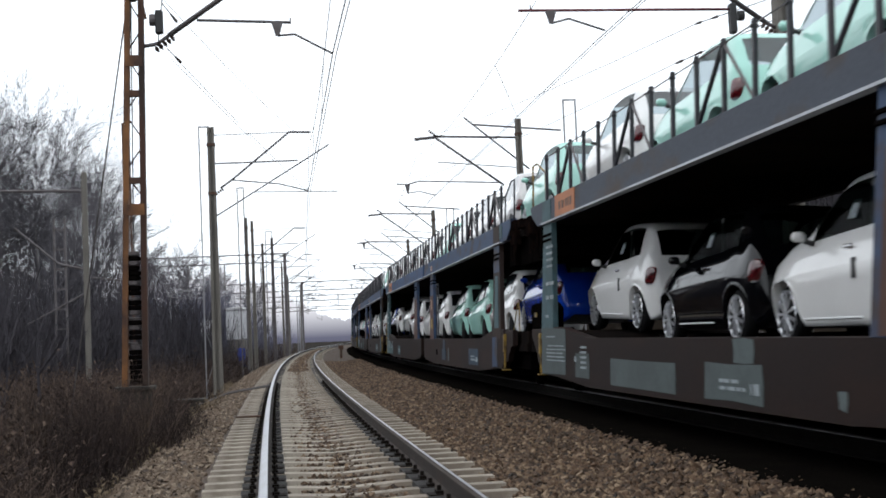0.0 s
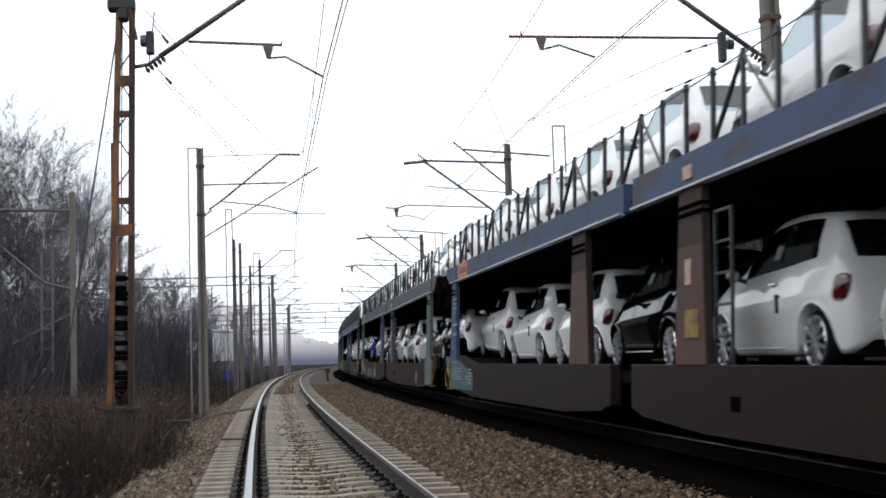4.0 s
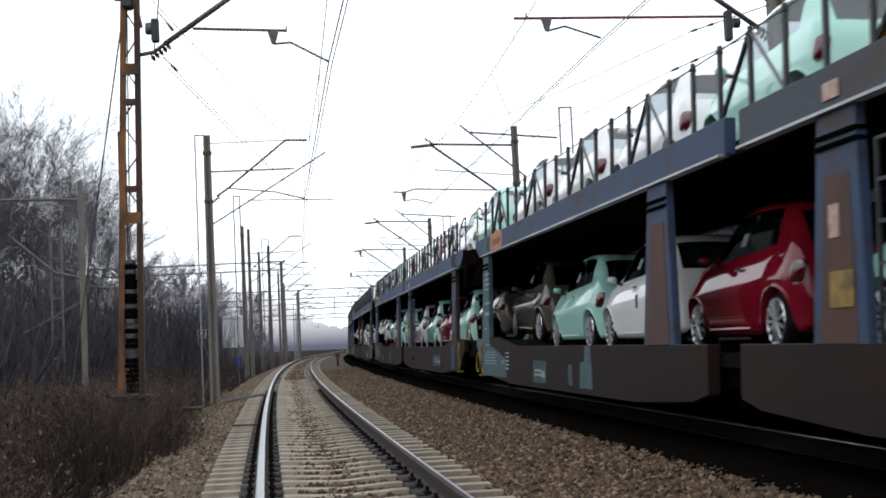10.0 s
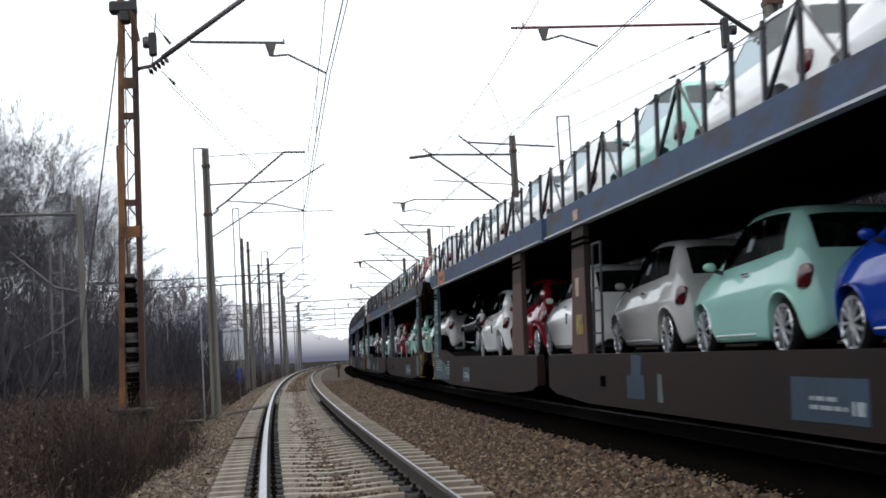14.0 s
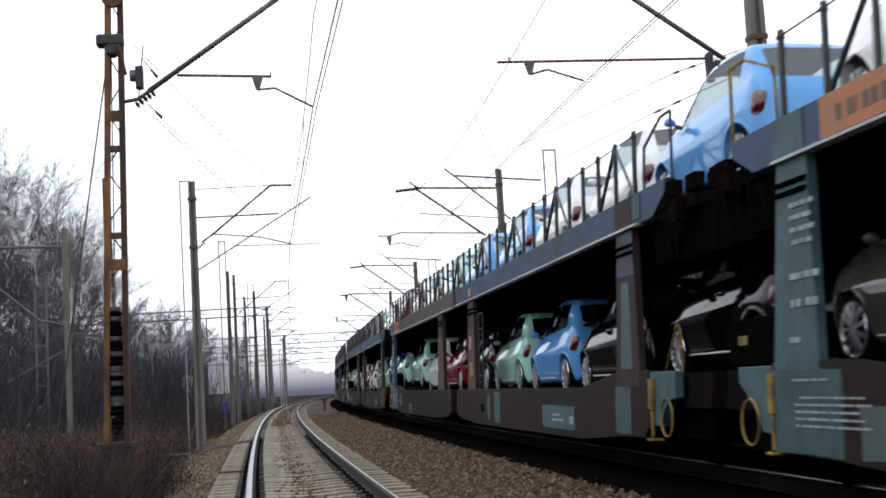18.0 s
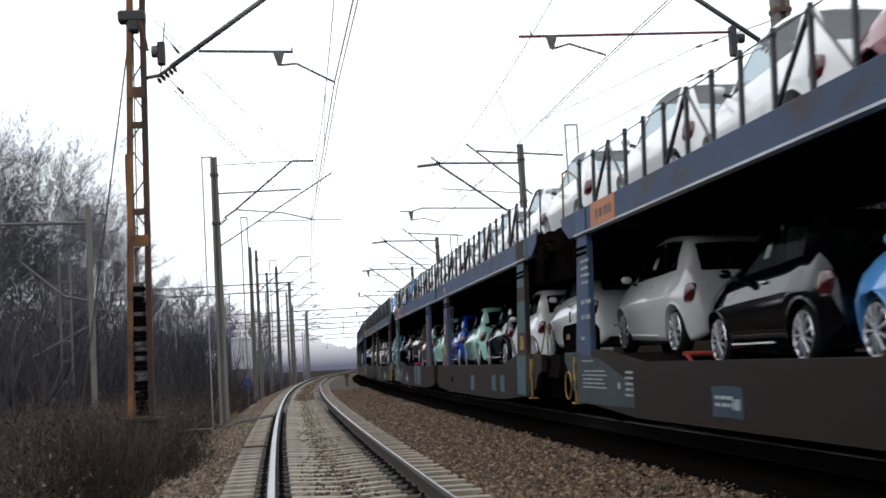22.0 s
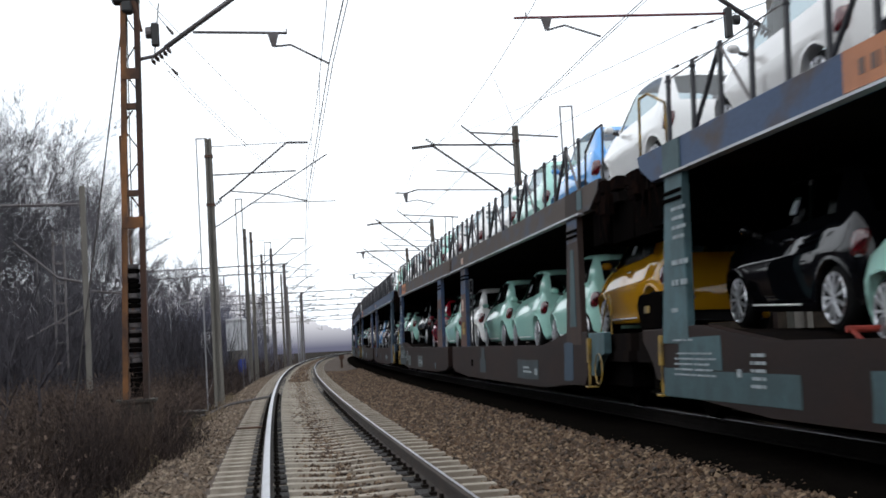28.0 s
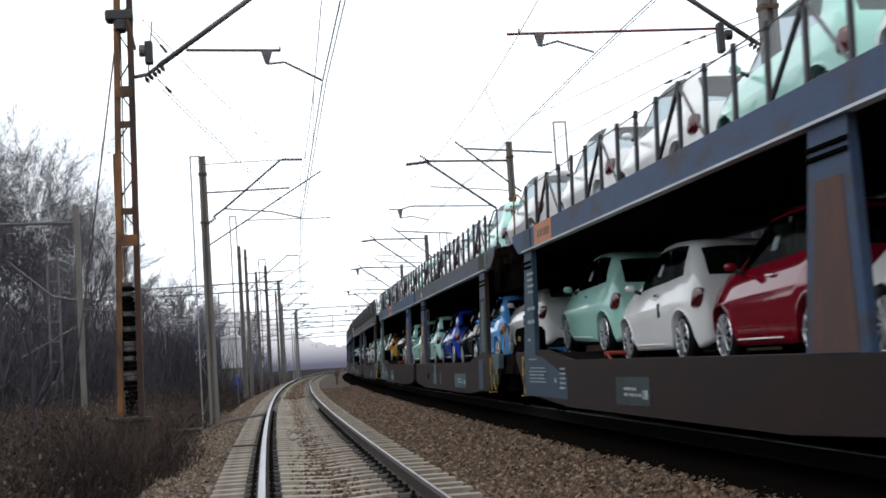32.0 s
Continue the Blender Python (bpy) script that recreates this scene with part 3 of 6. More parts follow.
def lattice_mast(s, u, top):
    """A riveted mast that narrows upward and leans a little towards the track."""
    p, yaw = mast_at(s, u)
    mast = thing("catenary_mast", "rust-orange steel lattice mast of the overhead line with a balance weight", "mast", "masts of the overhead line",
                 at=pose(p.x, p.y, -1.3, 0, 0, yaw))
    h = top + 1.3

    def left(z):
        return -0.18 + (z - 2.0) * 0.0327

    def right(z):
        return 0.215 + (z - 2.2) * 0.015
    # rust on both; the left post's orange also holds the light it catches
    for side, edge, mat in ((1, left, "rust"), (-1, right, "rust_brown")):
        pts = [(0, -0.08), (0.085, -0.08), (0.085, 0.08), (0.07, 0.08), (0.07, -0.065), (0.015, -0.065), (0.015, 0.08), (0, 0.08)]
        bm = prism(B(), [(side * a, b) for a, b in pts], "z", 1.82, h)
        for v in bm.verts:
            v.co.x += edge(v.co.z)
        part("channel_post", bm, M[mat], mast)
    part("foundation", prism(B(), [(-0.22, -0.16), (0.24, -0.16), (0.24, 0.16), (-0.22, 0.16)], "z", -0.3, 1.78, 0.03), M["old_concrete"], mast, "dark concrete pedestal")
    part("base_plate", box(B(), -0.3, 0.32, -0.22, 0.22, 1.78, 1.83, 0.006), M["old_concrete"], mast)
    z, k = 4.3, 1
    while z < h - 0.5:
        a, b = (left, right) if k > 0 else (right, left)
        part("lattice_bar", tube(B(), (a(z) + 0.06 * k, 0.05, z), (b(z + 0.3) - 0.06 * k, 0.05, z + 0.3), 0.014, sides=4), M["rust_brown"], mast)
        z, k = z + 0.46, -k
    for zb in (4.54, 6.86):
        part("batten_plate", box(B(), left(zb) + 0.02, right(zb) - 0.02, -0.10, -0.088, zb - 0.09, zb + 0.09, 0.004), M["rust"], mast)
    for zb in (5.0, 6.36):
        part("cross_tie", box(B(), left(zb) + 0.05, right(zb) - 0.05, -0.06, 0.06, zb - 0.045, zb + 0.045), M["rust_dark"], mast)
    disc = mesh_of("balance_weight", lathe(B(), [(0.0, 0.085), (0.008, 0.105), (0.06, 0.105), (0.07, 0.085)], "z", (0.03, 0.02, 0.0), 12), M["underframe"])
    pale = disc.copy()
    pale.materials.clear()
    pale.materials.append(M["steel"])
    for i in range(27):
        part("balance_weight", pale if i in (7, 8, 11, 13, 14, 17, 20, 24, 26) else disc, None, mast, at=pose(0.012 * math.sin(i * 2.1), 0, 1.86 + i * 0.076) @ Matrix.Diagonal((1, 1, 0.55 if i in (8, 13, 17) else 1, 1)))
    part("weight_rod", tube(B(), (0.04, 0.02, 3.9), (0.13, 0.02, h - 0.6), 0.010, sides=5), M["wire"], mast)
    part("pulley", lathe(B(), [(-0.05, 0.17), (-0.02, 0.14), (0.02, 0.14), (0.05, 0.17)], "y", (0.16, -0.12, h - 1.15), 14), M["rust_dark"], mast)
    part("pulley_block", box(B(), -0.11, 0.31, -0.14, 0.12, 7.98, 8.16, 0.03), M["trim_black"], mast, "black pulley block of the balance weight")
    part("block_cheek", box(B(), 0.04, 0.2, -0.16, 0.1, 7.82, 8.0, 0.03), M["trim_black"], mast)
    part("block_strap", tube(B(), (0.22, -0.1, 8.0), (0.33, -0.05, 7.52), 0.045, 0.02, sides=6), M["rust_dark"], mast)
    for x0, z0, x1, z1 in ((0.58, 7.78, 0.81, 7.49), (0.64, 7.06, 0.85, 6.85)):
        part("strain_wire", tube(B(), (x0, -0.02, z0), (x1, 0.1, z1), 0.008, sides=5), M["wire"], mast)
        f, g = Vector((x0, -0.02, z0)), Vector((x1, 0.1, z1))
        part("strain_insulator", tube(B(), f.lerp(g, 0.55), f.lerp(g, 0.95), 0.016, 0.026, sides=8), M["insulator"], mast, "dark strain insulator")
    put_bracket(mast, NEAR_LEFT, (2.36, 6.15, 5.94))
    part("feeder_box", box(B(), 0.47, 0.59, -0.08, 0.08, 7.30, 7.66, 0.015), M["trim_black"], mast, "dark section box")
    part("box_cover", lathe(B(), [(-0.05, 0.09), (0.0, 0.1), (0.05, 0.09)], "x", (0.43, 0.02, 7.52), 12), M["steel"], mast)
    part("jumper", tube(B(), (0.50, 0, 7.1), (0.60, 0, 7.98), 0.010, sides=5), M["wire"], mast)
    part("anchor_guy", tube(B(), (0.0, 0, h - 2.4), (-1.24, 0.4, 0.1), 0.013, sides=5), M["wire"], mast)
    return mast


def concrete_mast(s, u, top, arm=None, label="grey concrete mast of the overhead line with steel bracket", lean=0.0, width=0.15, mat="concrete"):
    p, yaw = mast_at(s, u)
    mast = thing("catenary_mast", label, "mast", "masts of the overhead line", at=pose(p.x, p.y, -1.3, 0, lean, yaw))
    h = top + 1.3
    bm = B()
    w, t = width, width * 0.68
    g = w * 0.38   # a recess runs up the two broad faces
    prism(bm, [(-w, -w), (-g, -w), (-g * 0.8, -w * 0.4), (g * 0.8, -w * 0.4), (g, -w), (w, -w), (w, w), (g, w), (g * 0.8, w * 0.4), (-g * 0.8, w * 0.4), (-g, w), (-w, w)], "z", 0, h)
    for v in bm.verts:
        if v.co.z > h * 0.5:
            v.co.x *= t / w
            v.co.y *= t / w
    part("post", bm, M[mat], mast)
    for zb in (h - 0.55, h - 2.05):
        part("clamp", box(B(), -t - 0.03, t + 0.03, -t - 0.03, t + 0.03, zb - 0.04, zb + 0.04), M["rust_dark"], mast)
    if arm:
        put_bracket(mast, *arm)
    return mast


def frame_mast(s, u, top, width=0.42, r=0.02, mat="galvanised"):
    """A tall narrow lattice frame that stands beside a mast."""
    p, yaw = mast_at(s, u)
    fr = thing("lattice_frame", "tall narrow galvanised lattice frame beside the line", "mast", "lattice frames", at=pose(p.x, p.y, -1.2, 0, 0, yaw))
    h = top + 1.2
    for x in (-width / 2, width / 2):
        part("upright", box(B(), x - r, x + r, -r, r, 0, h), M[mat], fr)
    part("head_bar", box(B(), -width / 2 - r, width / 2 + r, -r, r, h, h + 2 * r), M[mat], fr)
    n = int(h / 0.9)
    for i in range(n):
        a = -1 if i % 2 else 1
        part("lattice_bar", tube(B(), (a * width / 2, 0, i * 0.9 + 0.1), (-a * width / 2, 0, i * 0.9 + 0.95), 0.006, sides=4), M[mat], fr)


def gantry(y, x0, x1, z0, z1, posts, r=0.05):
    g = thing("overhead_gantry", "steel lattice portal gantry across the far tracks", "gantry", "portal gantries", at=pose(0, y, 0))
    for z in (z0, z1):
        part("beam", box(B(), x0, x1, -r, r, z - r, z + r), M["steel"], g)
    n = int((x1 - x0) / 1.6)
    for i in range(n):
        a, b = x0 + (x1 - x0) * i / n, x0 + (x1 - x0) * (i + 1) / n
        zz = (z0, z1) if i % 2 else (z1, z0)
        part("lattice_bar", tube(B(), (a, 0, zz[0]), (b, 0, zz[1]), r * 0.6, sides=4), M["steel"], g)
    for x in posts:
        part("post", box(B(), x - 0.12, x + 0.12, -0.12, 0.12, -1.2, z1), M["steel"], g)
    for i in range(6):
        x = x0 + (x1 - x0) * (i + 0.6) / 6.4
        part("drop_post", tube(B(), (x, 0, z0), (x, 0, z0 - 2.2), 0.05, sides=5), M["steel"], g)
        part("drop_arm", tube(B(), (x, 0, z0 - 2.1), (x - 1.2, 0, z0 - 1.6), 0.03, sides=5), M["steel"], g)


def wire(name, pts, r, label, n=10, sag=0.0):
    """A cable as one skin along its points, hanging a little between them."""
    way = [Vector(pts[0])]
    for a, b in zip(pts, pts[1:]):
        a, b = Vector(a), Vector(b)
        for i in range(1, n + 1):
            q = a.lerp(b, i / n)
            q.z -= 4 * sag * (i / n) * (1 - i / n)
            way.append(q)
    verts, faces = [], []
    for i, p in enumerate(way):
        d = (way[min(i + 1, len(way) - 1)] - way[max(i - 1, 0)]).normalized()
        a = d.cross(Vector((0, 0, 1)))
        a = a.normalized() if a.length > 1e-3 else Vector((1, 0, 0))
        b = d.cross(a)
        verts += [tuple(p + r * w) for w in (a, b, -a, -b)]
        if i:
            k = 4 * i
            faces += [(k - 4 + j, k - 4 + (j + 1) % 4, k + (j + 1) % 4, k + j) for j in range(4)]
    ob = new(name, raw_mesh(name, verts, faces, M["wire"]))
    return tagged(ob, label, "wire", "overhead wires")


LEFT_MASTS = [(21.2, -2.75), (41.6, -2.6), (78, -2.52), (103, -2.3), (142, -2.8), (168, -2.8)]
RIGHT_MASTS = [(21.6, 8.0), (47.2, 8.12), (77, 7.9), (100, 7.9), (138, 7.9), (170, 7.9)]


def build_overhead():
    left, right = (FAR_LEFT,), (FAR_RIGHT, (-4.05, 6.42, 6.1))
    lattice_mast(21.2, -2.75, 8.6)
    concrete_mast(41.6, -2.45, 7.75, left)
    concrete_mast(74, -2.68, 7.87, None, width=0.13)
    concrete_mast(78, -2.52, 8.03, left, width=0.115)
    concrete_mast(96, -2.7, 8.0, None, width=0.12)
    concrete_mast(103, -2.3, 8.9, left, "dark steel mast of the overhead line beside the track", width=0.15, mat="steel")
    frame_mast(103.5, -2.55, 9.4, 0.5, 0.03, "steel")
    concrete_mast(120, -2.3, 7.9, left, width=0.11)
    concrete_mast(142, -2.8, 7.8, left, width=0.11)
    concrete_mast(168, -2.8, 7.8, left, width=0.11)
    near = concrete_mast(21.0, 7.85, 8.6, (NEAR_RIGHT, (-3.87, 6.24, 6.03)), width=0.17)
    part("feeder_box", box(B(), -0.90, -0.79, -0.08, 0.08, 7.12, 7.62, 0.02), M["trim_black"], near, "dark section box")
    part("box_cover", lathe(B(), [(-0.05, 0.08), (0.0, 0.09), (0.05, 0.08)], "x", (-0.70, 0.02, 7.42), 12), M["trim_black"], near)
    for x0, z0, x1, z1 in ((0.0, 7.75, -1.45, 7.31), (-0.1, 7.36, -1.82, 6.66)):   # strained wires with their insulators
        f, g = Vector((x0, 0, z0)), Vector((x1, 0.1, z1))
        part("strain_wire", tube(B(), f, g, 0.009, sides=5), M["wire"], near)
        for k in (0.74, 0.93):
            part("strain_insulator", tube(B(), f.lerp(g, k), f.lerp(g, k + 0.07), 0.026, 0.014, sides=8), M["insulator"], near, "dark strain insulator")
    for (s, u), top in zip(RIGHT_MASTS[1:], (8.67, 8.2, 8.2, 8.2, 8.2)):
        concrete_mast(s, u, top, right)
    frame_mast(42.6, -2.72, 7.9, 0.30)
    frame_mast(45, -5.4, 8.45, 0.2, 0.03, "rust_dark")
    frame_mast(66, -2.55, 8.58, 0.30, 0.025, "steel")
    frame_mast(47.5, 10.08, 9.33, 0.44, 0.028)
    frame_mast(78, 9.0, 8.35, 0.42, 0.028)
    # contact wires and carriers
    for u0, masts, zc, zm in ((0.0, LEFT_MASTS, 5.65, 7.15), (TRAIN_U, RIGHT_MASTS, 5.87, 7.4)):
        ss = [-45, -12] + [m[0] for m in masts] + [205, 260]
        low = [on_line(s, u0 + (0.47 if u0 < 1 else -0.19), zc) for s in ss]
        top = [on_line(s, u0 + (0.55 if u0 < 1 else -0.63 if s < 50 else -0.2), zm) for s in ss]
        wire("contact_wire", low, 0.010, "copper contact wire above the track", 3)
        wire("contact_wire", [p + Vector((0.06, 0, 0)) for p in low], 0.008, "copper contact wire above the track", 3)
        wire("carrier_wire", top, 0.008, "carrier cable of the overhead line", 8, 0.45)
        for a, b, c, d in zip(low[1:-2], low[2:], top[1:-2], top[2:]):
            for f in (0.3, 0.7):
                q = c.lerp(d, f)
                q.z -= 4 * 0.45 * f * (1 - f)
                wire("dropper", [a.lerp(b, f), q], 0.006, "thin dropper wire of the overhead line", 1)
    wire("feeder_wire", [on_line(21.2, -2.3, 6.72), on_line(41.6, 0.15, 7.52)], 0.0065, "thin tensioned cable to the next bracket", 6, 0.1)
    for du in (0.0, 0.07):
        wire("feeder_wire", [on_line(21.2, -2.05 + du, 5.6), on_line(41.6, 0.42 + du, 5.7)], 0.0065, "thin tensioned cable to the next bracket", 6, 0.05)
    wire("feeder_wire", [on_line(21.0, 6.4, 6.0), on_line(47.2, 5.2, 8.2)], 0.0065, "thin tensioned cable to the next bracket", 6, 0.1)
    wire("feeder_wire", [on_line(21.0, 6.03, 5.36), on_line(47.2, 4.5, 6.6)], 0.0065, "thin tensioned cable to the next bracket", 6, 0.1)
    gantry(112, -32, -12.6, 7.6, 8.3, (-31, -13.0), 0.05)
    gantry(172, -32, 14, 7.25, 8.35, (-30, -17.9, 13.5), 0.055)
    gantry(225, -36, 18, 7.4, 8.2, (-33, -14, 17), 0.06)
    gantry(300, -44, 24, 7.2, 8.1, (-38, -12, 22), 0.07)


build_overhead()


# ---- the cars on the train: small rounded three-door hatchbacks ----
CAR_L, WHEEL_F, WHEEL_R = 3.60, 0.70, 3.06   # metres behind the nose


def cy(x):
    """The place along a car, ahead of its front axle, of what is x behind the nose."""
    return (WHEEL_F - x) * 1.025


X_TOP = [0, 0.04, 0.12, 0.25, 0.5, 0.8, 1.0, 1.35, 1.7, 2.0, 2.4, 2.8, 3.05, 3.18, 3.30, 3.42, 3.50, 3.565, 3.60]
Z_TOP = [0.50, 0.62, 0.74, 0.81, 0.90, 0.965, 1.01, 1.24, 1.43, 1.485, 1.50, 1.478, 1.445, 1.40, 1.26, 1.08, 0.97, 0.80, 0.52]
X_BELT = [0, 0.04, 0.12, 0.25, 0.5, 0.8, 1.0, 1.6, 2.4, 3.0, 3.35, 3.47, 3.55, 3.60]
Z_BELT = [0.48, 0.58, 0.68, 0.745, 0.82, 0.88, 0.905, 0.945, 0.985, 1.02, 1.025, 0.955, 0.81, 0.50]
X_W = [0, 0.04, 0.12, 0.3, 0.6, 1.0, 2.0, 2.8, 3.2, 3.45, 3.56, 3.60]
W_MAX = [0.40, 0.54, 0.64, 0.75, 0.805, 0.815, 0.815, 0.812, 0.788, 0.73, 0.655, 0.57]


def smooth(x, xs, zs):
    """A smooth curve through the points that never overshoots them."""
    xs, zs = np.asarray(xs, float), np.asarray(zs, float)
    d = np.diff(zs) / np.diff(xs)
    m = np.concatenate([[d[0]], [0 if a * b <= 0 else 2 * a * b / (a + b) for a, b in zip(d, d[1:])], [d[-1]]])
    i = int(np.clip(np.searchsorted(xs, x) - 1, 0, len(d) - 1))
    w = xs[i + 1] - xs[i]
    t = (min(max(x, xs[0]), xs[-1]) - xs[i]) / w
    return float(zs[i] * (1 + 2 * t) * (1 - t) ** 2 + m[i] * w * t * (1 - t) ** 2 + zs[i + 1] * t * t * (3 - 2 * t) - m[i + 1] * w * t * t * (1 - t))


ARCH = 0.335
LOW_X, LOW_Z = [0, 0.1, 0.36, 3.4, 3.55, 3.6], [0.28, 0.20, 0.165, 0.17, 0.23, 0.30]


def car_surface():
    xs = sorted({0, 0.015, 0.04, 0.08, 0.14, 0.2, 0.28, 0.34, *[0.70 + ARCH * math.cos(a * math.pi / 12) for a in range(13)], 1.08, 1.14, 1.22, 1.3, 1.38, 1.45, 1.52, 1.6, 1.68, 1.75, 1.9,
                 2.05, 2.2, 2.26, 2.36, 2.5, 2.62, *[3.06 + ARCH * math.cos(a * math.pi / 12) for a in range(13)], 3.42, 3.47, 3.5, 3.53, 3.555, 3.575, 3.59, 3.60})
    ringv = []
    for x in xs:
        zt, zb, w = (smooth(x, a, b) for a, b in ((X_TOP, Z_TOP), (X_BELT, Z_BELT), (X_W, W_MAX)))
        floor_z = lo = smooth(x, LOW_X, LOW_Z)
        for xc in (WHEEL_F, WHEEL_R):
            if abs(x - xc) < ARCH:
                lo = max(lo, 0.30 + math.sqrt(ARCH ** 2 - (x - xc) ** 2))
        cab = smooth(x, [0.9, 1.6, 3.24, 3.52], [0, 1, 1, 0])
        roof_w = w * (0.80 * (1 - cab) + 0.725 * cab)
        crease = smooth(x, [0.1, 0.55, 3.05, 3.46], [0, 1, 1, 0])
        zc = floor_z + (zb - floor_z) * 0.64

        def half(z):
            at = (z - floor_z) / (zb - floor_z)
            tight, soft_side = (smooth(at, [0, 0.12, 0.30, 0.50, 0.64, 0.665, 0.82, 1.0], ws) for ws in
                                ([0.895, 0.932, 0.962, 0.985, 1.0, 0.990, 0.934, 0.866], [0.90, 0.94, 0.975, 0.995, 1.0, 0.999, 0.985, 0.95]))
            return w * (tight * crease + soft_side * (1 - crease))
        side = [(0.80 * w, lo)]
        for f in (0, 0.1, 0.4, 0.75, 1.0):
            z = lo + (zc - lo) * f
            flare = 0.012 * max(0.0, 1 - f / 0.12) if lo > floor_z + 0.02 else 0.0
            side.append((half(z) + flare, z))
        for f in (0.665, 0.82):
            z = floor_z + (zb - floor_z) * f
            side.append((half(z), z))
        wb = 0.866 * crease + 0.95 * (1 - crease)
        side.append((w * wb, zb))
        side.append((w * (wb - 0.014), zb + 0.014))
        ze = zb + (zt - zb) * 0.86
        for f in (0.5, 0.94):
            bow = 0.012 * math.sin(math.pi * f) * cab
            side.append((w * (wb - 0.02) * (1 - f) + roof_w * f + bow, zb + 0.02 + (ze - zb - 0.02) * f))
        side.append((roof_w * 0.94, zb + (zt - zb) * 0.925))
        side.append((roof_w * 0.6, zb + (zt - zb) * 0.985))
        side.append((0.0, zt))
        ringv.append([(x, yy, zz) for yy, zz in side])
    return xs, ringv


def car_interior():
    """Dark seats, dashboard, wheel and door pillars, seen through the glass."""
    bm = B()
    for x in (-0.36, 0.36):
        prism(bm, [(cy(1.85), 0.42), (cy(2.25), 0.42), (cy(2.42), 1.02), (cy(2.30), 1.04)], "x", x - 0.22, x + 0.22, 0.03)
        prism(bm, [(cy(2.34), 1.06), (cy(2.44), 1.06), (cy(2.47), 1.22), (cy(2.38), 1.23)], "x", x - 0.12, x + 0.12, 0.025)
        prism(bm, [(cy(1.62), 0.36), (cy(2.2), 0.36), (cy(2.2), 0.50), (cy(1.62), 0.54)], "x", x - 0.22, x + 0.22, 0.03)
    prism(bm, [(cy(2.85), 0.42), (cy(3.05), 0.42), (cy(3.15), 1.0), (cy(3.02), 1.02)], "x", -0.58, 0.58, 0.03)
    prism(bm, [(cy(1.05), 0.6), (cy(1.5), 0.6), (cy(1.52), 0.88), (cy(1.40), 0.95), (cy(1.08), 0.94)], "x", -0.64, 0.64, 0.02)
    box(bm, -0.56, 0.56, cy(3.40), cy(0.95), 0.30, 0.42)
    for sx in (-1, 1):
        prism(bm, [(cy(2.22), 0.98), (cy(2.30), 0.98), (cy(2.36), 1.42), (cy(2.29), 1.42)], "x", sx * 0.60 - 0.02, sx * 0.60 + 0.02)
    return mesh_of("interior", bm, M["trim_black"])


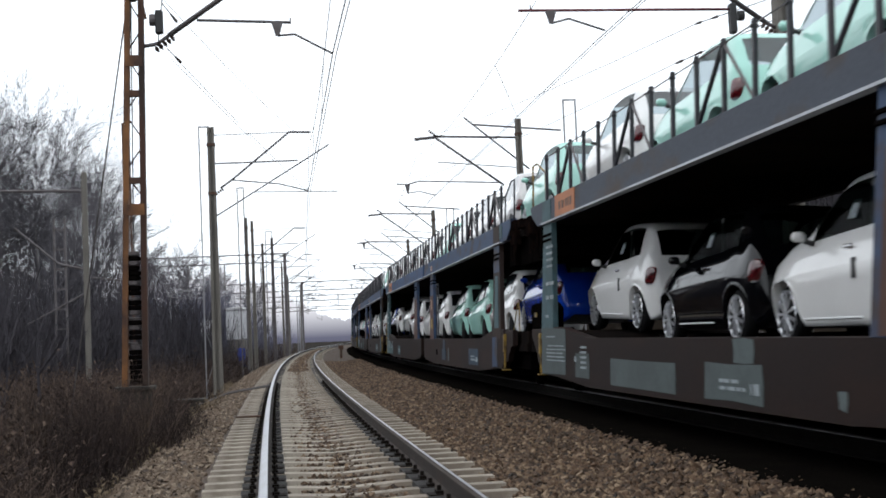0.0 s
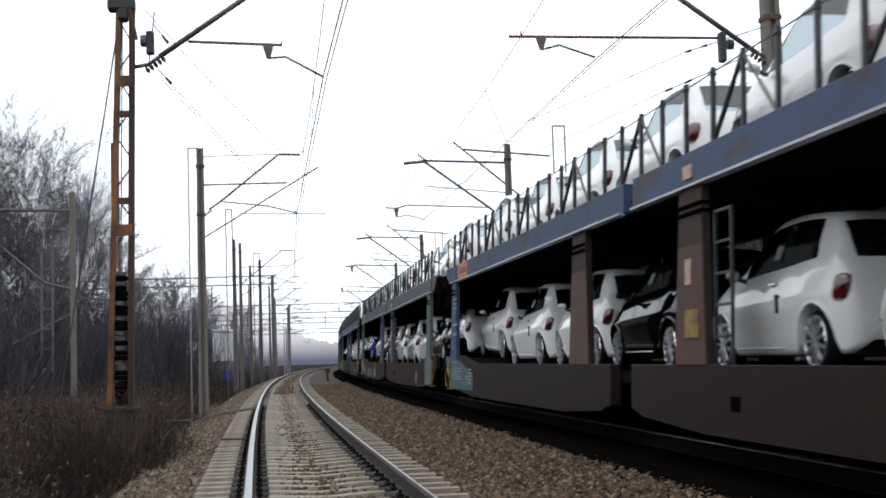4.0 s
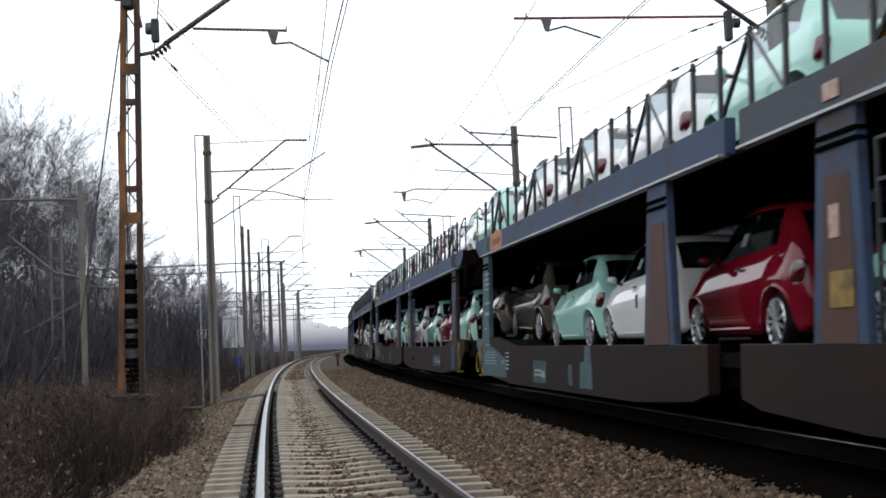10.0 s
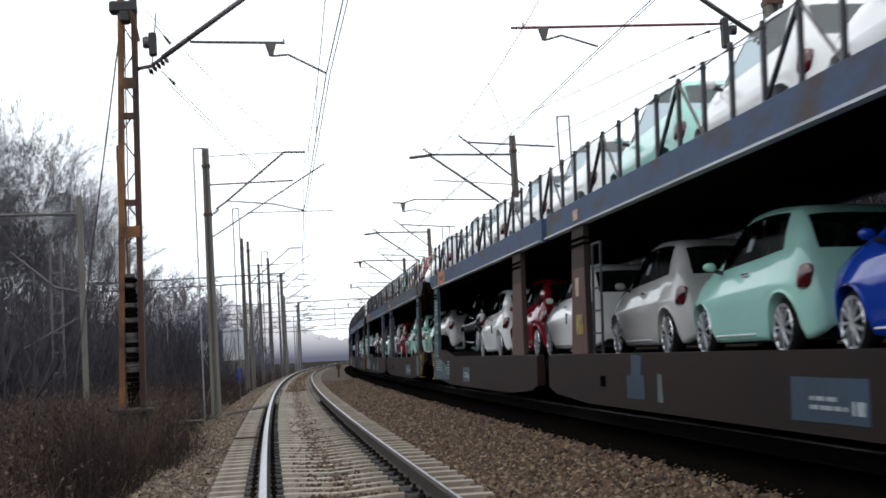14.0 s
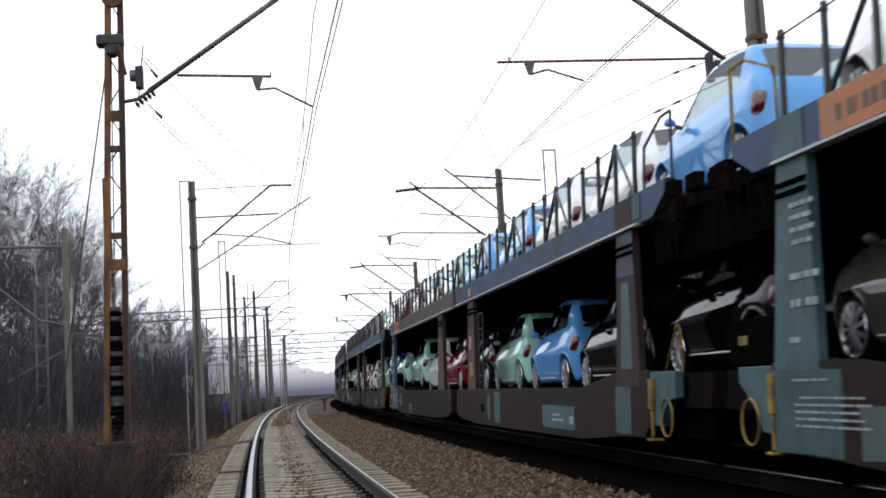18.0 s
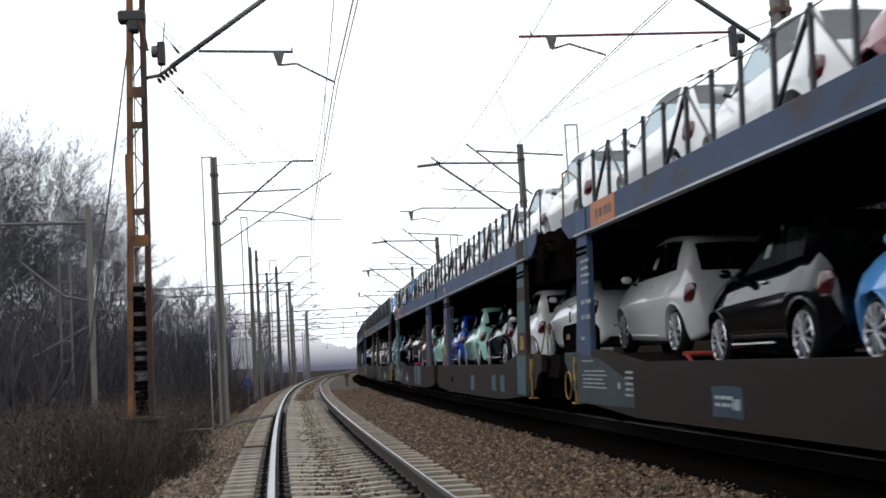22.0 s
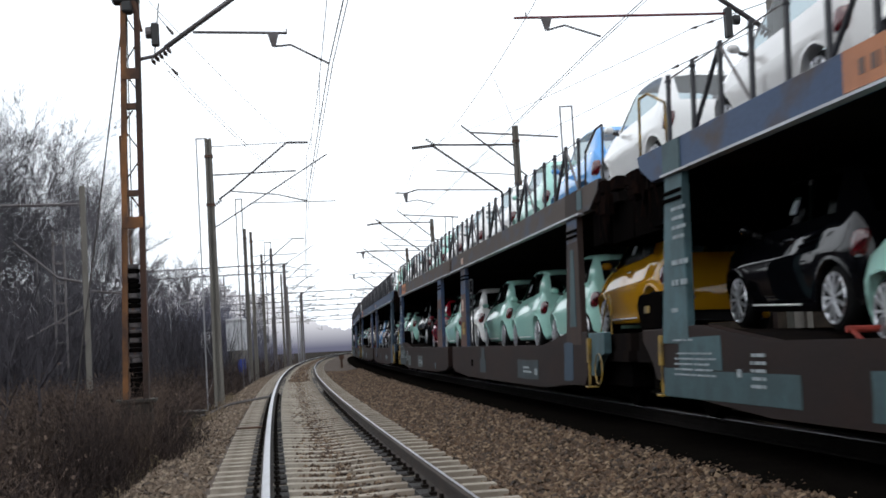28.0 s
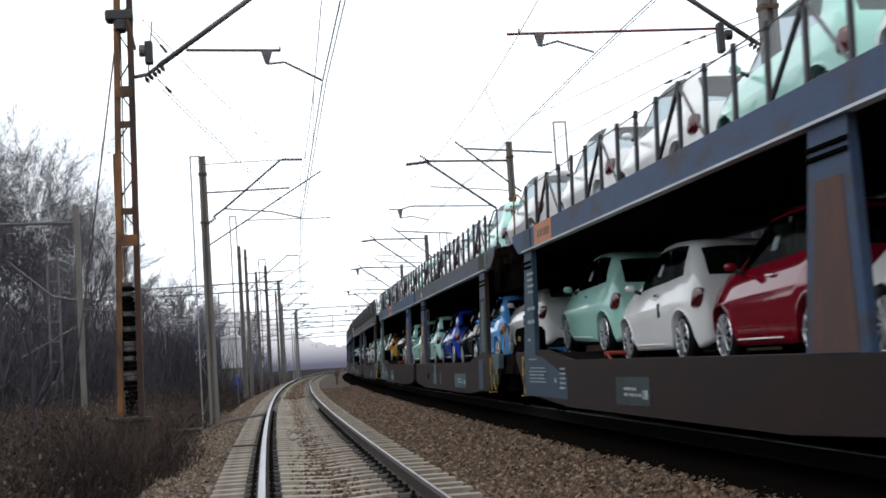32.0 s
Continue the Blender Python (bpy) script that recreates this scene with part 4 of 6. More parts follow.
def car_meshes():
    """Body, glass and wheels as meshes. A car points along +y, its front axle at the origin, z = 0 under the tyres."""
    xs, rings = car_surface()
    body, glass = B(), {k: B() for k in ("windscreen", "rear_window", "side_window", "side_window_far", "rear_quarter", "rear_quarter_far")}

    def place(p, side, bm, cache):
        key = (round(p[0], 4), round(p[1] * side, 4), round(p[2], 4))
        if key not in cache:
            cache[key] = bm.verts.new((p[1] * side, cy(p[0]), p[2] if p[2] < 0.6 else 0.6 + (p[2] - 0.6) * 1.06))
        return cache[key]
    caches = {}
    k = len(rings[0])
    for i in range(len(xs) - 1):
        xm = (xs[i] + xs[i + 1]) / 2
        for j in range(k - 1):
            q = [rings[i][j], rings[i][j + 1], rings[i + 1][j + 1], rings[i + 1][j]]
            for side in (1, -1):
                bm, name = body, "body"
                if 9 <= j <= 10 and 1.18 < xm < 2.26:
                    name = "side_window" if side < 0 else "side_window_far"
                elif 9 <= j <= 10 and 2.26 < xm < 2.95:
                    name = "rear_quarter" if side < 0 else "rear_quarter_far"
                elif j >= 12 and 1.02 < xm < 1.68:
                    name = "windscreen"
                elif j >= 12 and 3.19 < xm < 3.47:
                    name = "rear_window"
                bm = glass.get(name, body)
                vs = []
                for p in q:
                    v = place(p, side, bm, caches.setdefault(name, {}))
                    if v not in vs:
                        vs.append(v)
                if len(vs) > 2:
                    try:
                        bm.faces.new(vs)
                    except ValueError:
                        pass
    for i in (0, len(xs) - 1):   # close the nose and the tail
        ends = [place(p, 1, body, caches["body"]) for p in rings[i][1:]] + [place(p, -1, body, caches["body"]) for p in rings[i][-2:0:-1]]
        body.faces.new(ends)
    for bm in (body, *glass.values()):
        bmesh.ops.recalc_face_normals(bm, faces=bm.faces[:])
    out = {"body": mesh_of("body", body, M["white"], True)}
    for name, bm in glass.items():
        out[name] = mesh_of(name, bm, M["glass"], True)
    joined = B()
    for name in glass:
        joined.from_mesh(out[name])
    out["glazing"] = mesh_of("glazing", joined, M["glass"], True)
    out["interior"] = car_interior()
    # dark underside with the wheel wells
    bm = B()
    box(bm, -0.60, 0.60, cy(3.45), cy(0.15), 0.17, 0.62)
    out["underbody"] = mesh_of("underbody", bm, M["trim_black"])
    bm = B()
    lathe(bm, [(-0.09, 0.21), (-0.085, 0.26), (-0.05, 0.295), (0.05, 0.295), (0.085, 0.26), (0.09, 0.21)], "x", (0, 0, 0), 24)
    out["wheel"] = mesh_of("wheel", bm, M["tyre"], True)
    bm = B()
    lathe(bm, [(-0.092, 0.238), (-0.102, 0.232), (-0.09, 0.21), (-0.06, 0.20)], "x", (0, 0, 0), 24, caps=False)
    for a in range(11):
        t = 2 * math.pi * a / 11
        c, s = math.cos(t), math.sin(t)
        tube(bm, (-0.098, 0.03 * c, 0.03 * s), (-0.094, 0.22 * c, 0.22 * s), 0.014, 0.022, sides=4)
    lathe(bm, [(-0.105, 0.0), (-0.105, 0.045), (-0.07, 0.05)], "x", (0, 0, 0), 10, caps=False)
    out["rim"] = mesh_of("rim", bm, M["alloy"])
    bm = B()
    lathe(bm, [(-0.052, 0.0), (-0.048, 0.035), (-0.036, 0.056), (-0.030, 0.060), (-0.030, 0.066), (0.02, 0.072)], "y", (0, 0, 0), 16, caps=False)
    for f in bm.faces:
        c = f.calc_center_median()
        if c.y > -0.034 and c.z < -0.055:
            f.material_index = 1
    for v in bm.verts:
        r = math.hypot(v.co.x, v.co.z)
        if r > 1e-4:   # a rounded square
            q = (abs(v.co.x / r) ** 3.2 + abs(v.co.z / r) ** 3.2) ** (-1 / 3.2)
            v.co.x, v.co.z = v.co.x * q, v.co.z * q
        v.co.z = 0.745 + v.co.z * 1.5
        v.co.x += (v.co.z - 0.745) * 0.15
    out["tail_lamp"] = mesh_of("tail_lamp", bm, [M["tail_lamp"], M["marking"]], True)
    bm = B()
    lathe(bm, [(0.0, 0.0), (0.012, 0.06), (0.0, 0.105), (-0.03, 0.115)], "y", (0, 0, 0), 14, caps=False)
    out["head_lamp"] = mesh_of("head_lamp", bm, M["head_lamp"], True)
    bm = B()
    box(bm, -0.075, 0.065, -0.035, 0.04, -0.04, 0.055, 0.03)
    tube(bm, (0.05, 0, -0.03), (0.14, -0.02, -0.06), 0.025, sides=6)
    for f in bm.faces:
        f.material_index = 1 if f.calc_center_median().x > 0.055 else 0
    out["wing_mirror"] = mesh_of("wing_mirror", bm, [M["white"], M["trim_black"]], True)
    out["door_handle"] = mesh_of("door_handle", box(B(), -0.015, 0.01, -0.09, 0.09, -0.015, 0.015, 0.006), M["chrome"])
    out["side_moulding"] = mesh_of("side_moulding", box(B(), -0.012, 0.012, -0.62, 0.62, -0.009, 0.009, 0.004), M["pale_strip"])
    out["window_sticker"] = mesh_of("window_sticker", box(B(), -0.004, 0.004, -0.07, 0.07, -0.09, 0.09), M["marking"])
    out["edge_guard"] = mesh_of("edge_guard", box(B(), -0.008, 0.008, -0.035, 0.035, -0.09, 0.09, 0.004), M["trim_black"])
    out["bumper_bar"] = mesh_of("bumper_bar", box(B(), -0.17, 0.17, -0.012, 0.012, -0.014, 0.014, 0.005), M["chrome"])
    return out


CAR = car_meshes()
CAR_LABEL = {"white": "white", "silver": "pale silver", "mint": "mint green", "red": "dark red", "black": "black", "taupe": "grey-brown metallic",
             "blue": "deep blue metallic", "sky": "light blue", "gold": "mustard yellow"}
CAR_PROTO = {}


def car_prototype(paint, detail):
    """A car with its parts, built once a colour and a grade of detail (2: beside the camera's side, 1: upper deck, 0: far along)."""
    key = (paint, detail)
    if key in CAR_PROTO:
        return CAR_PROTO[key]
    car = thing("small_hatchback", CAR_LABEL[paint] + " small rounded hatchback on the deck of a wagon", "car", "new cars on the train")
    body = CAR["body"].copy()
    body.materials.clear()
    body.materials.append(M[paint])
    part("body", body, None, car)
    part("underbody", CAR["underbody"], None, car)
    for name in ("windscreen", "rear_window", "side_window", "rear_quarter", "side_window_far", "rear_quarter_far") if detail else ("glazing",):
        pane = CAR[name]
        if detail:   # daylight shows through the cars
            pane = pane.copy()
            pane.materials.clear()
            pane.materials.append(M["clear_glass" if detail == 1 else "shaded_glass"])
        part(name.replace("_far", ""), pane, None, car)
    if detail == 2:
        part("interior", CAR["interior"], None, car, "dark seats and dashboard")
        if paint == "white":
            part("edge_guard", CAR["edge_guard"], None, car, "dark foam guard stuck to the door's edge", at=pose(-0.813, cy(2.30), 0.66))
    for y in (0, cy(WHEEL_R)):
        for x in (-0.665, 0.665):
            w = part("wheel", CAR["wheel"], None, car, at=pose(x, y, 0.29, 0, 0, 0 if x < 0 else 180))
            if detail and x < 0:
                part("rim", CAR["rim"], None, w, "bright alloy rim")
    mirror = CAR["wing_mirror"].copy()
    mirror.materials[0] = M[paint]
    for side in (-1, 1):
        part("tail_lamp", CAR["tail_lamp"], None, car, "red tail lamp", at=pose(side * 0.69, cy(3.485), -0.135, 0, 0, side * 52) @ Matrix.Diagonal((-side * 1.2, 1, 1.2, 1)))
        if detail:
            part("wing_mirror", mirror, None, car, at=pose(side * 0.87, cy(1.30), 0.99, 0, 0, 0 if side < 0 else 180))
        if detail > 1 and side < 0:
            part("head_lamp", CAR["head_lamp"], None, car, "round clear head lamp", at=pose(side * 0.555, cy(0.14), 0.66, 12, 0, -side * 22))
            part("door_handle", CAR["door_handle"], None, car, at=pose(side * 0.775, cy(2.12), 0.86))
            part("side_moulding", CAR["side_moulding"], None, car, at=pose(side * 0.752, cy(1.72), 0.235))
            part("window_sticker", CAR["window_sticker"], None, car, "pale paper sheet in the window", at=pose(side * 0.668, cy(2.06), 1.19, 0, -side * 22, 0))
            part("bumper_bar", CAR["bumper_bar"], None, car, at=pose(side * 0.50, cy(3.52), 0.47, 0, 0, side * 35))
    CAR_PROTO[key] = car
    return car


CAR_USED = set()


def new_car(paint, detail):
    proto = car_prototype(paint, detail)
    if (paint, detail) not in CAR_USED:
        CAR_USED.add((paint, detail))
        return proto
    return copy_thing(proto, Matrix())


# ---- the wagons: articulated two-deck car carriers ----
# Own space: y ahead, z = 0 the rail top, origin in the middle between the two ends.
WAGON_L, WHEEL_RADIUS = 33.378, 0.42
SILL_X, DECK_LOW, DECK_HIGH = 1.42, 0.76, 2.80
W_MESH = {}


def cached(key, make):
    if key not in W_MESH:
        W_MESH[key] = make()
    return W_MESH[key]


def sill_mesh(front):
    """One side sill of one half; the outer face is at -x."""
    s = 1 if front else -1
    a, b, end = (0.92, 15.0, 13.6) if front else (-0.02, -14.85, -13.5)
    pts = [(a, 0.34), (a + s * 0.5, 0.26), (a + s * 2.6, 0.175), (b - s * 3.2, 0.175), (b - s * 1.2, 0.27), (b - s * 0.2, 0.28), (b, 0.42), (b, 1.02), (end, 1.02), (end - s * 0.9, 0.93), (end - s * 1.8, 0.85), (a, 0.85)]
    bm = B()
    prism(bm, pts if front else pts[::-1], "x", -SILL_X, -SILL_X + 0.14, 0.012)
    return mesh_of("side_sill", bm, M["wagon_brown"])


def beam_mesh(front):
    s = 1 if front else -1
    a, b = (0.28, 15.75) if front else (-0.12, -15.75)
    pts = [(a, 2.66), (b - s * 0.55, 2.66), (b - s * 0.08, 2.86), (b, 3.02), (a, 3.02)]
    bm = B()
    prism(bm, pts if front else pts[::-1], "x", -SILL_X, -SILL_X + 0.12, 0.008)
    return mesh_of("upper_beam", bm, M["wagon_blue"])


POSTS = {"front": (14.03, 14.94, 14.1, 14.7), "mid_front": (1.98, 3.16, 2.18, 2.92), "mid_rear": (-2.72, -1.72, -2.6, -1.88), "rear": (-14.55, -13.52, -14.42, -13.72)}   # low edges, high edges


def post_mesh(kind):
    bm = B()
    y0, y1, y2, y3 = POSTS[kind]
    prism(bm, [(y0, 0.83), (y1, 0.83), (y3, 2.5), (y3, 2.67), (y2, 2.67), (y2, 2.5)], "x", -SILL_X - 0.004, -SILL_X + 0.08, 0.012)
    return mesh_of("post", bm, M["wagon_blue"])


BEAM_LABEL = {"wagon_blue": "slate blue beam with rusty patches", "beam_brown": "brown beam with worn blue patches", "beam_grey": "grey beam with brown stains"}


def build_wagon(look_of):
    """look_of: colours of the posts and panels, and the painted patches."""
    wagon = thing("car_carrier_wagon", look_of["label"], "wagon", "wagons of the train")
    for front in (True, False):
        sill = part("side_sill", cached(("sill", front), lambda: sill_mesh(front)), None, wagon)
        far = part("side_sill", cached(("sill", front), None), None, wagon, at=Matrix.Diagonal((-1, 1, 1, 1)))
        tone = look_of["beams"][0 if front else 1]

        def beam_in_tone():
            me = beam_mesh(front)
            me.materials[0] = M[tone]
            return me
        beam = part("upper_beam", cached(("beam", front, tone), beam_in_tone), None, wagon, BEAM_LABEL[tone])
        part("upper_beam", cached(("beam", front, tone), None), None, wagon, at=Matrix.Diagonal((-1, 1, 1, 1)))
        y0, y1 = (0.32, 14.7) if front else (-14.7, -0.16)
        part("beam_lip", cached(("lip", front), lambda: mesh_of("beam_lip", box(B(), -SILL_X - 0.05, -SILL_X + 0.05, y0, y1, 2.642, 2.668), M["lip"])), None, beam, "pale steel edge with skylight painted on")
        # the ridge along the middle is added to block the view under cars
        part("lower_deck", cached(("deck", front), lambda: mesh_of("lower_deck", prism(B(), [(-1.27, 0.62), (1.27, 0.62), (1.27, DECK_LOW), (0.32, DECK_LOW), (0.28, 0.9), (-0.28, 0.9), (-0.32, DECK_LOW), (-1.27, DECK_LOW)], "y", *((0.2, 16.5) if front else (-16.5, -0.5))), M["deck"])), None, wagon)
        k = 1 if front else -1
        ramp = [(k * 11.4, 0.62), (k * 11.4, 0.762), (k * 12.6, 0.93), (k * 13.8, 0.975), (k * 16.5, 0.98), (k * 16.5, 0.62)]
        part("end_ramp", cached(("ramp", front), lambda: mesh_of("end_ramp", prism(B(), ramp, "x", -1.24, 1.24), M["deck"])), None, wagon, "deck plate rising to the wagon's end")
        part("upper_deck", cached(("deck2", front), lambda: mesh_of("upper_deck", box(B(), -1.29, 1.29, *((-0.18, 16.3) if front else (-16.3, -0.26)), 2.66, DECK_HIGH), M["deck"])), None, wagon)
        # the box is made deeper to shut out daylight below the sill
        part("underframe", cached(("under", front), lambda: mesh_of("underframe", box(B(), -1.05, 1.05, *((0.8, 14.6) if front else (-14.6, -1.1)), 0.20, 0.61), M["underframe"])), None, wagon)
    for kind in ("front", "mid_front", "mid_rear", "rear"):
        colour = look_of["posts"].get(kind, "wagon_blue")

        def make():
            me = cached(("post", kind), lambda: post_mesh(kind)).copy()
            me.materials.clear()
            me.materials.append(M[colour])
            return me
        me = cached(("post", kind, colour), make)
        post = part("post", me, None, wagon)
        y0, y1 = {"front": (14.07, 14.74), "mid_front": (2.14, 2.98), "mid_rear": (-2.66, -1.84), "rear": (-14.46, -13.68)}[kind]

        def collar():
            bm = B()
            for z in (2.36, 2.44):
                box(bm, -SILL_X - 0.03, -SILL_X + 0.10, y0 + 0.04, y1 - 0.04, z, z + 0.035, 0.004)
            return mesh_of("collar", bm, M["underframe"])
        part("collar", cached(("collar", kind), collar), None, post, "dark hinge collar")
        part("post", me, None, wagon, at=Matrix.Diagonal((-1, 1, 1, 1)))
        q0, q1, q2, q3 = POSTS[kind]
        for pc, pz0, pz1, inset in look_of["panels"].get(kind, ()):
            def panel():
                def edge(z):
                    f = min(1.0, (z - 0.83) / 1.67)
                    return q0 + (q2 - q0) * f + inset, q1 + (q3 - q1) * f - inset
                (a0, a1), (b0, b1) = edge(pz0), edge(pz1)
                return mesh_of("paint_panel", prism(B(), [(a0, pz0), (a1, pz0), (b1, pz1), (b0, pz1)], "x", -SILL_X - 0.007 - 0.02 * inset, -SILL_X - 0.003), M[pc])
            part("paint_panel", cached(("panel", kind, pc, pz0, pz1, inset), panel), None, post, "repainted panel")
    # orange name panel with its lettering as bars
    sign = part("name_panel", cached("sign", lambda: mesh_of("name_panel", box(B(), -SILL_X - 0.012, -SILL_X, 12.62, 13.9, 2.69, 3.012), M["orange"])), None, wagon, "orange name panel", at=pose(0, look_of["sign"], 0))

    def letters():
        bm = B()
        for y, w in ((13.62, 0.10), (13.42, 0.09), (13.30, 0.03), (13.18, 0.10), (13.04, 0.09), (12.89, 0.11)):
            box(bm, -SILL_X - 0.016, -SILL_X - 0.010, y - w, y, 2.78, 2.90)
        return mesh_of("lettering", bm, M["dark_marking"])
    tagged(part("lettering", cached("letters", letters), None, sign, "dark bars of lettering"), kind="stuff")
    # lettering on the front post and sill as pale bars
    def bars(rows):
        bm = B()
        lrng = random.Random(len(rows))
        for y0, y1, z0, z1 in rows:
            y = y0
            while y < y1 - 0.03:
                w = min(lrng.uniform(0.05, 0.22), y1 - y)
                box(bm, -SILL_X - 0.014, -SILL_X - 0.004, y, y + w, z0 + (z1 - z0) * 0.15, z1 - (z1 - z0) * 0.1)
                y += w + lrng.uniform(0.02, 0.06)
        return mesh_of("lettering", bm, M["marking"])
    rows1 = [(14.0 + 0.05 * (i % 2), 14.45, 2.24 - 0.1 * i, 2.29 - 0.1 * i) for i in range(4)] + [(13.95, 14.55, 1.66, 1.73), (14.0, 14.2, 1.44, 1.52), (14.3, 14.5, 1.44, 1.52), (14.35, 14.6, 1.16, 1.22)]
    rows2 = [(13.2 + 0.1 * (i % 3), 14.5, 0.50 + 0.055 * i, 0.525 + 0.055 * i) for i in range(5)] + [(13.9, 14.6, 0.86, 0.885)] + [(11.9, 12.25, 0.42 + 0.07 * i, 0.46 + 0.07 * i) for i in range(5)] + [(12.5, 12.68, 0.5, 0.6)]
    tagged(part("lettering", cached("rows1", lambda: bars(rows1)), None, wagon, "pale bars of stencilled lettering"), kind="stuff")
    for y0, y1, z0, z1, colour, *slope in look_of["patches"]:
        key = ("patch", y0, y1, z0, z1, colour)

        def patch():
            prng = random.Random(round(1000 * (y0 + y1 + z1)))
            zl = slope[0] if slope else z1
            pts = [(y0, z0), ((y0 + y1) / 2, z0), (y1, z0), (y1, (z0 + z1) / 2), (y1, z1), (y1 + 0.45 * (y0 - y1), zl + 0.75 * (z1 - zl)), (y0, zl), (y0, (z0 + zl) / 2)]
            pts = [(a + prng.uniform(-0.025, 0.025), b + prng.uniform(-0.012, 0.012)) for a, b in pts]
            return mesh_of("paint_patch", prism(B(), pts, "x", -SILL_X - 0.006, -SILL_X), M[colour])
        made = part("paint_patch", cached(key, patch), None, wagon, "repainted patch on the sill")
        if 0.9 < y1 - y0 < 2.3 and z1 < 0.7:
            c = (y0 + y1) / 2
            lines = [(c - 0.38 + 0.2 * (i % 2), c + 0.35, z0 + 0.10 + 0.07 * i, z0 + 0.145 + 0.07 * i) for i in range(2)] + [(y0 + 0.08, y0 + 0.3, z0 + 0.06, z0 + 0.2)]
            tagged(part("lettering", cached((*key, "text"), lambda: bars(lines)), None, made, "pale bars of stencilled lettering"), kind="stuff")
    tagged(part("lettering", cached("rows2", lambda: bars(rows2)), None, wagon, "pale bars of stencilled lettering"), kind="stuff")
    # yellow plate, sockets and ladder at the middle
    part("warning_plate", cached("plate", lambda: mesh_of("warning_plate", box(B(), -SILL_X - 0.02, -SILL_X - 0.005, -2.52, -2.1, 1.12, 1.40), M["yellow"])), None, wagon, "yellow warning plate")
    part("notice_label", cached("notice", lambda: mesh_of("notice_label", box(B(), -SILL_X - 0.018, -SILL_X - 0.005, -2.28, -2.10, 1.66, 1.92), M["notice"])), None, wagon, "pale pink notice label")
    part("notice_label", cached("notice2", lambda: mesh_of("notice_label", box(B(), -SILL_X - 0.018, -SILL_X, -2.33, -2.05, 2.74, 2.88), M["notice"])), None, wagon, "pale notice label")
    part("socket", cached("socket", lambda: mesh_of("socket", box(B(), -SILL_X - 0.01, -SILL_X, -3.62, -3.38, 0.42, 0.56), M["underframe"])), None, wagon)


    def ladder():
        bm = B()
        zs = [0.83] + [z for i in range(5) for z in (1.11 + 0.305 * i, 1.135 + 0.305 * i)]
        grid = [[bm.verts.new((-1.36, y, z)) for y in (-3.26, -3.225, -2.80, -2.765)] for z in zs]
        for j in range(len(zs) - 1):
            for c in ((0, 1, 2) if j % 2 else (0, 2)):   # uprights, and the rungs between them
                bm.faces.new((grid[j][c], grid[j][c + 1], grid[j + 1][c + 1], grid[j + 1][c]))
        out = bmesh.ops.extrude_face_region(bm, geom=bm.faces[:])
        bmesh.ops.translate(bm, vec=(0.03, 0, 0), verts=[v for v in out["geom"] if isinstance(v, bmesh.types.BMVert)])
        bmesh.ops.recalc_face_normals(bm, faces=bm.faces[:])
        return mesh_of("ladder", bm, M["railing"])
    part("ladder", cached("ladder", ladder), None, wagon, "dark steel ladder")
    part("joint", cached("joint", lambda: mesh_of("joint", box(B(), -1.2, 1.2, -0.3, 1.2, 0.42, 0.72), M["underframe"])), None, wagon)
    # ends: axle guards, steps, handrails, buffers
    for s in (1, -1):

        guard_tone = look_of["guards"][0 if s > 0 else 1]

        def guard():
            bm = B()
            if s > 0:
                pts = [(15.003, 1.0), (15.8, 1.0), (15.8, 0.86), (15.62, 0.78), (15.4, 0.62), (15.28, 0.44), (15.003, 0.42)]
            else:
                pts = [(14.853, 1.0), (15.75, 1.0), (15.75, 0.72), (15.55, 0.70), (15.35, 0.60), (15.2, 0.42), (14.853, 0.42)]
            prism(bm, [(s * a, b) for a, b in pts], "x", -1.40, -1.30, 0.01)
            return mesh_of("axle_guard", bm, M[guard_tone])
        part("axle_guard", cached(("guard", s, guard_tone), guard), None, wagon, "brown axle guard plate" if guard_tone == "wagon_brown" else "blue-green axle guard plate")
        part("axle_guard", cached(("guard", s, guard_tone), None), None, wagon, at=Matrix.Diagonal((-1, 1, 1, 1)))

        def handwheel():
            bm = B()
            lathe(bm, [(-1.43, 0.205), (-1.415, 0.212), (-1.415, 0.19), (-1.43, 0.197), (-1.43, 0.205)], "x", (0, s * 15.5, 0.52), 20, caps=False)
            return mesh_of("brake_handwheel", bm, M["yellow"])
        if guard_tone != "wagon_brown":
            part("brake_handwheel", cached(("handwheel", s), handwheel), None, wagon, "dull yellow brake handwheel")
        if s > 0:
            def end_box():
                bm = B()
                prism(bm, [(15.15, 1.0), (16.15, 1.0), (16.3, 1.3), (16.2, 1.42), (15.4, 1.44), (15.15, 1.36)], "x", -1.32, -1.0, 0.02)
                return mesh_of("end_box", bm, M["underframe"])
            eb = part("end_box", cached("end_box", end_box), None, wagon, "black bracket box at the deck's end")
            part("mark", cached("end_mark", lambda: mesh_of("mark", box(B(), -1.33, -1.315, 15.75, 15.95, 1.2, 1.28), M["yellow"])), None, eb, "small yellow mark")

        def step():
            bm = B()
            y = s * 14.98
            box(bm, -SILL_X - 0.03, -SILL_X + 0.02, y - 0.055, y + 0.055, 0.60, 0.93, 0.006)
            tube(bm, (-SILL_X, y, 0.62), (-SILL_X, y, 0.30), 0.02, sides=5)
            box(bm, -SILL_X - 0.05, -SILL_X + 0.1, y - 0.08, y + 0.08, 0.26, 0.285, 0.005)
            return mesh_of("step", bm, M["yellow"])
        part("step", cached(("step", s), step), None, wagon, "yellow shunter's step")

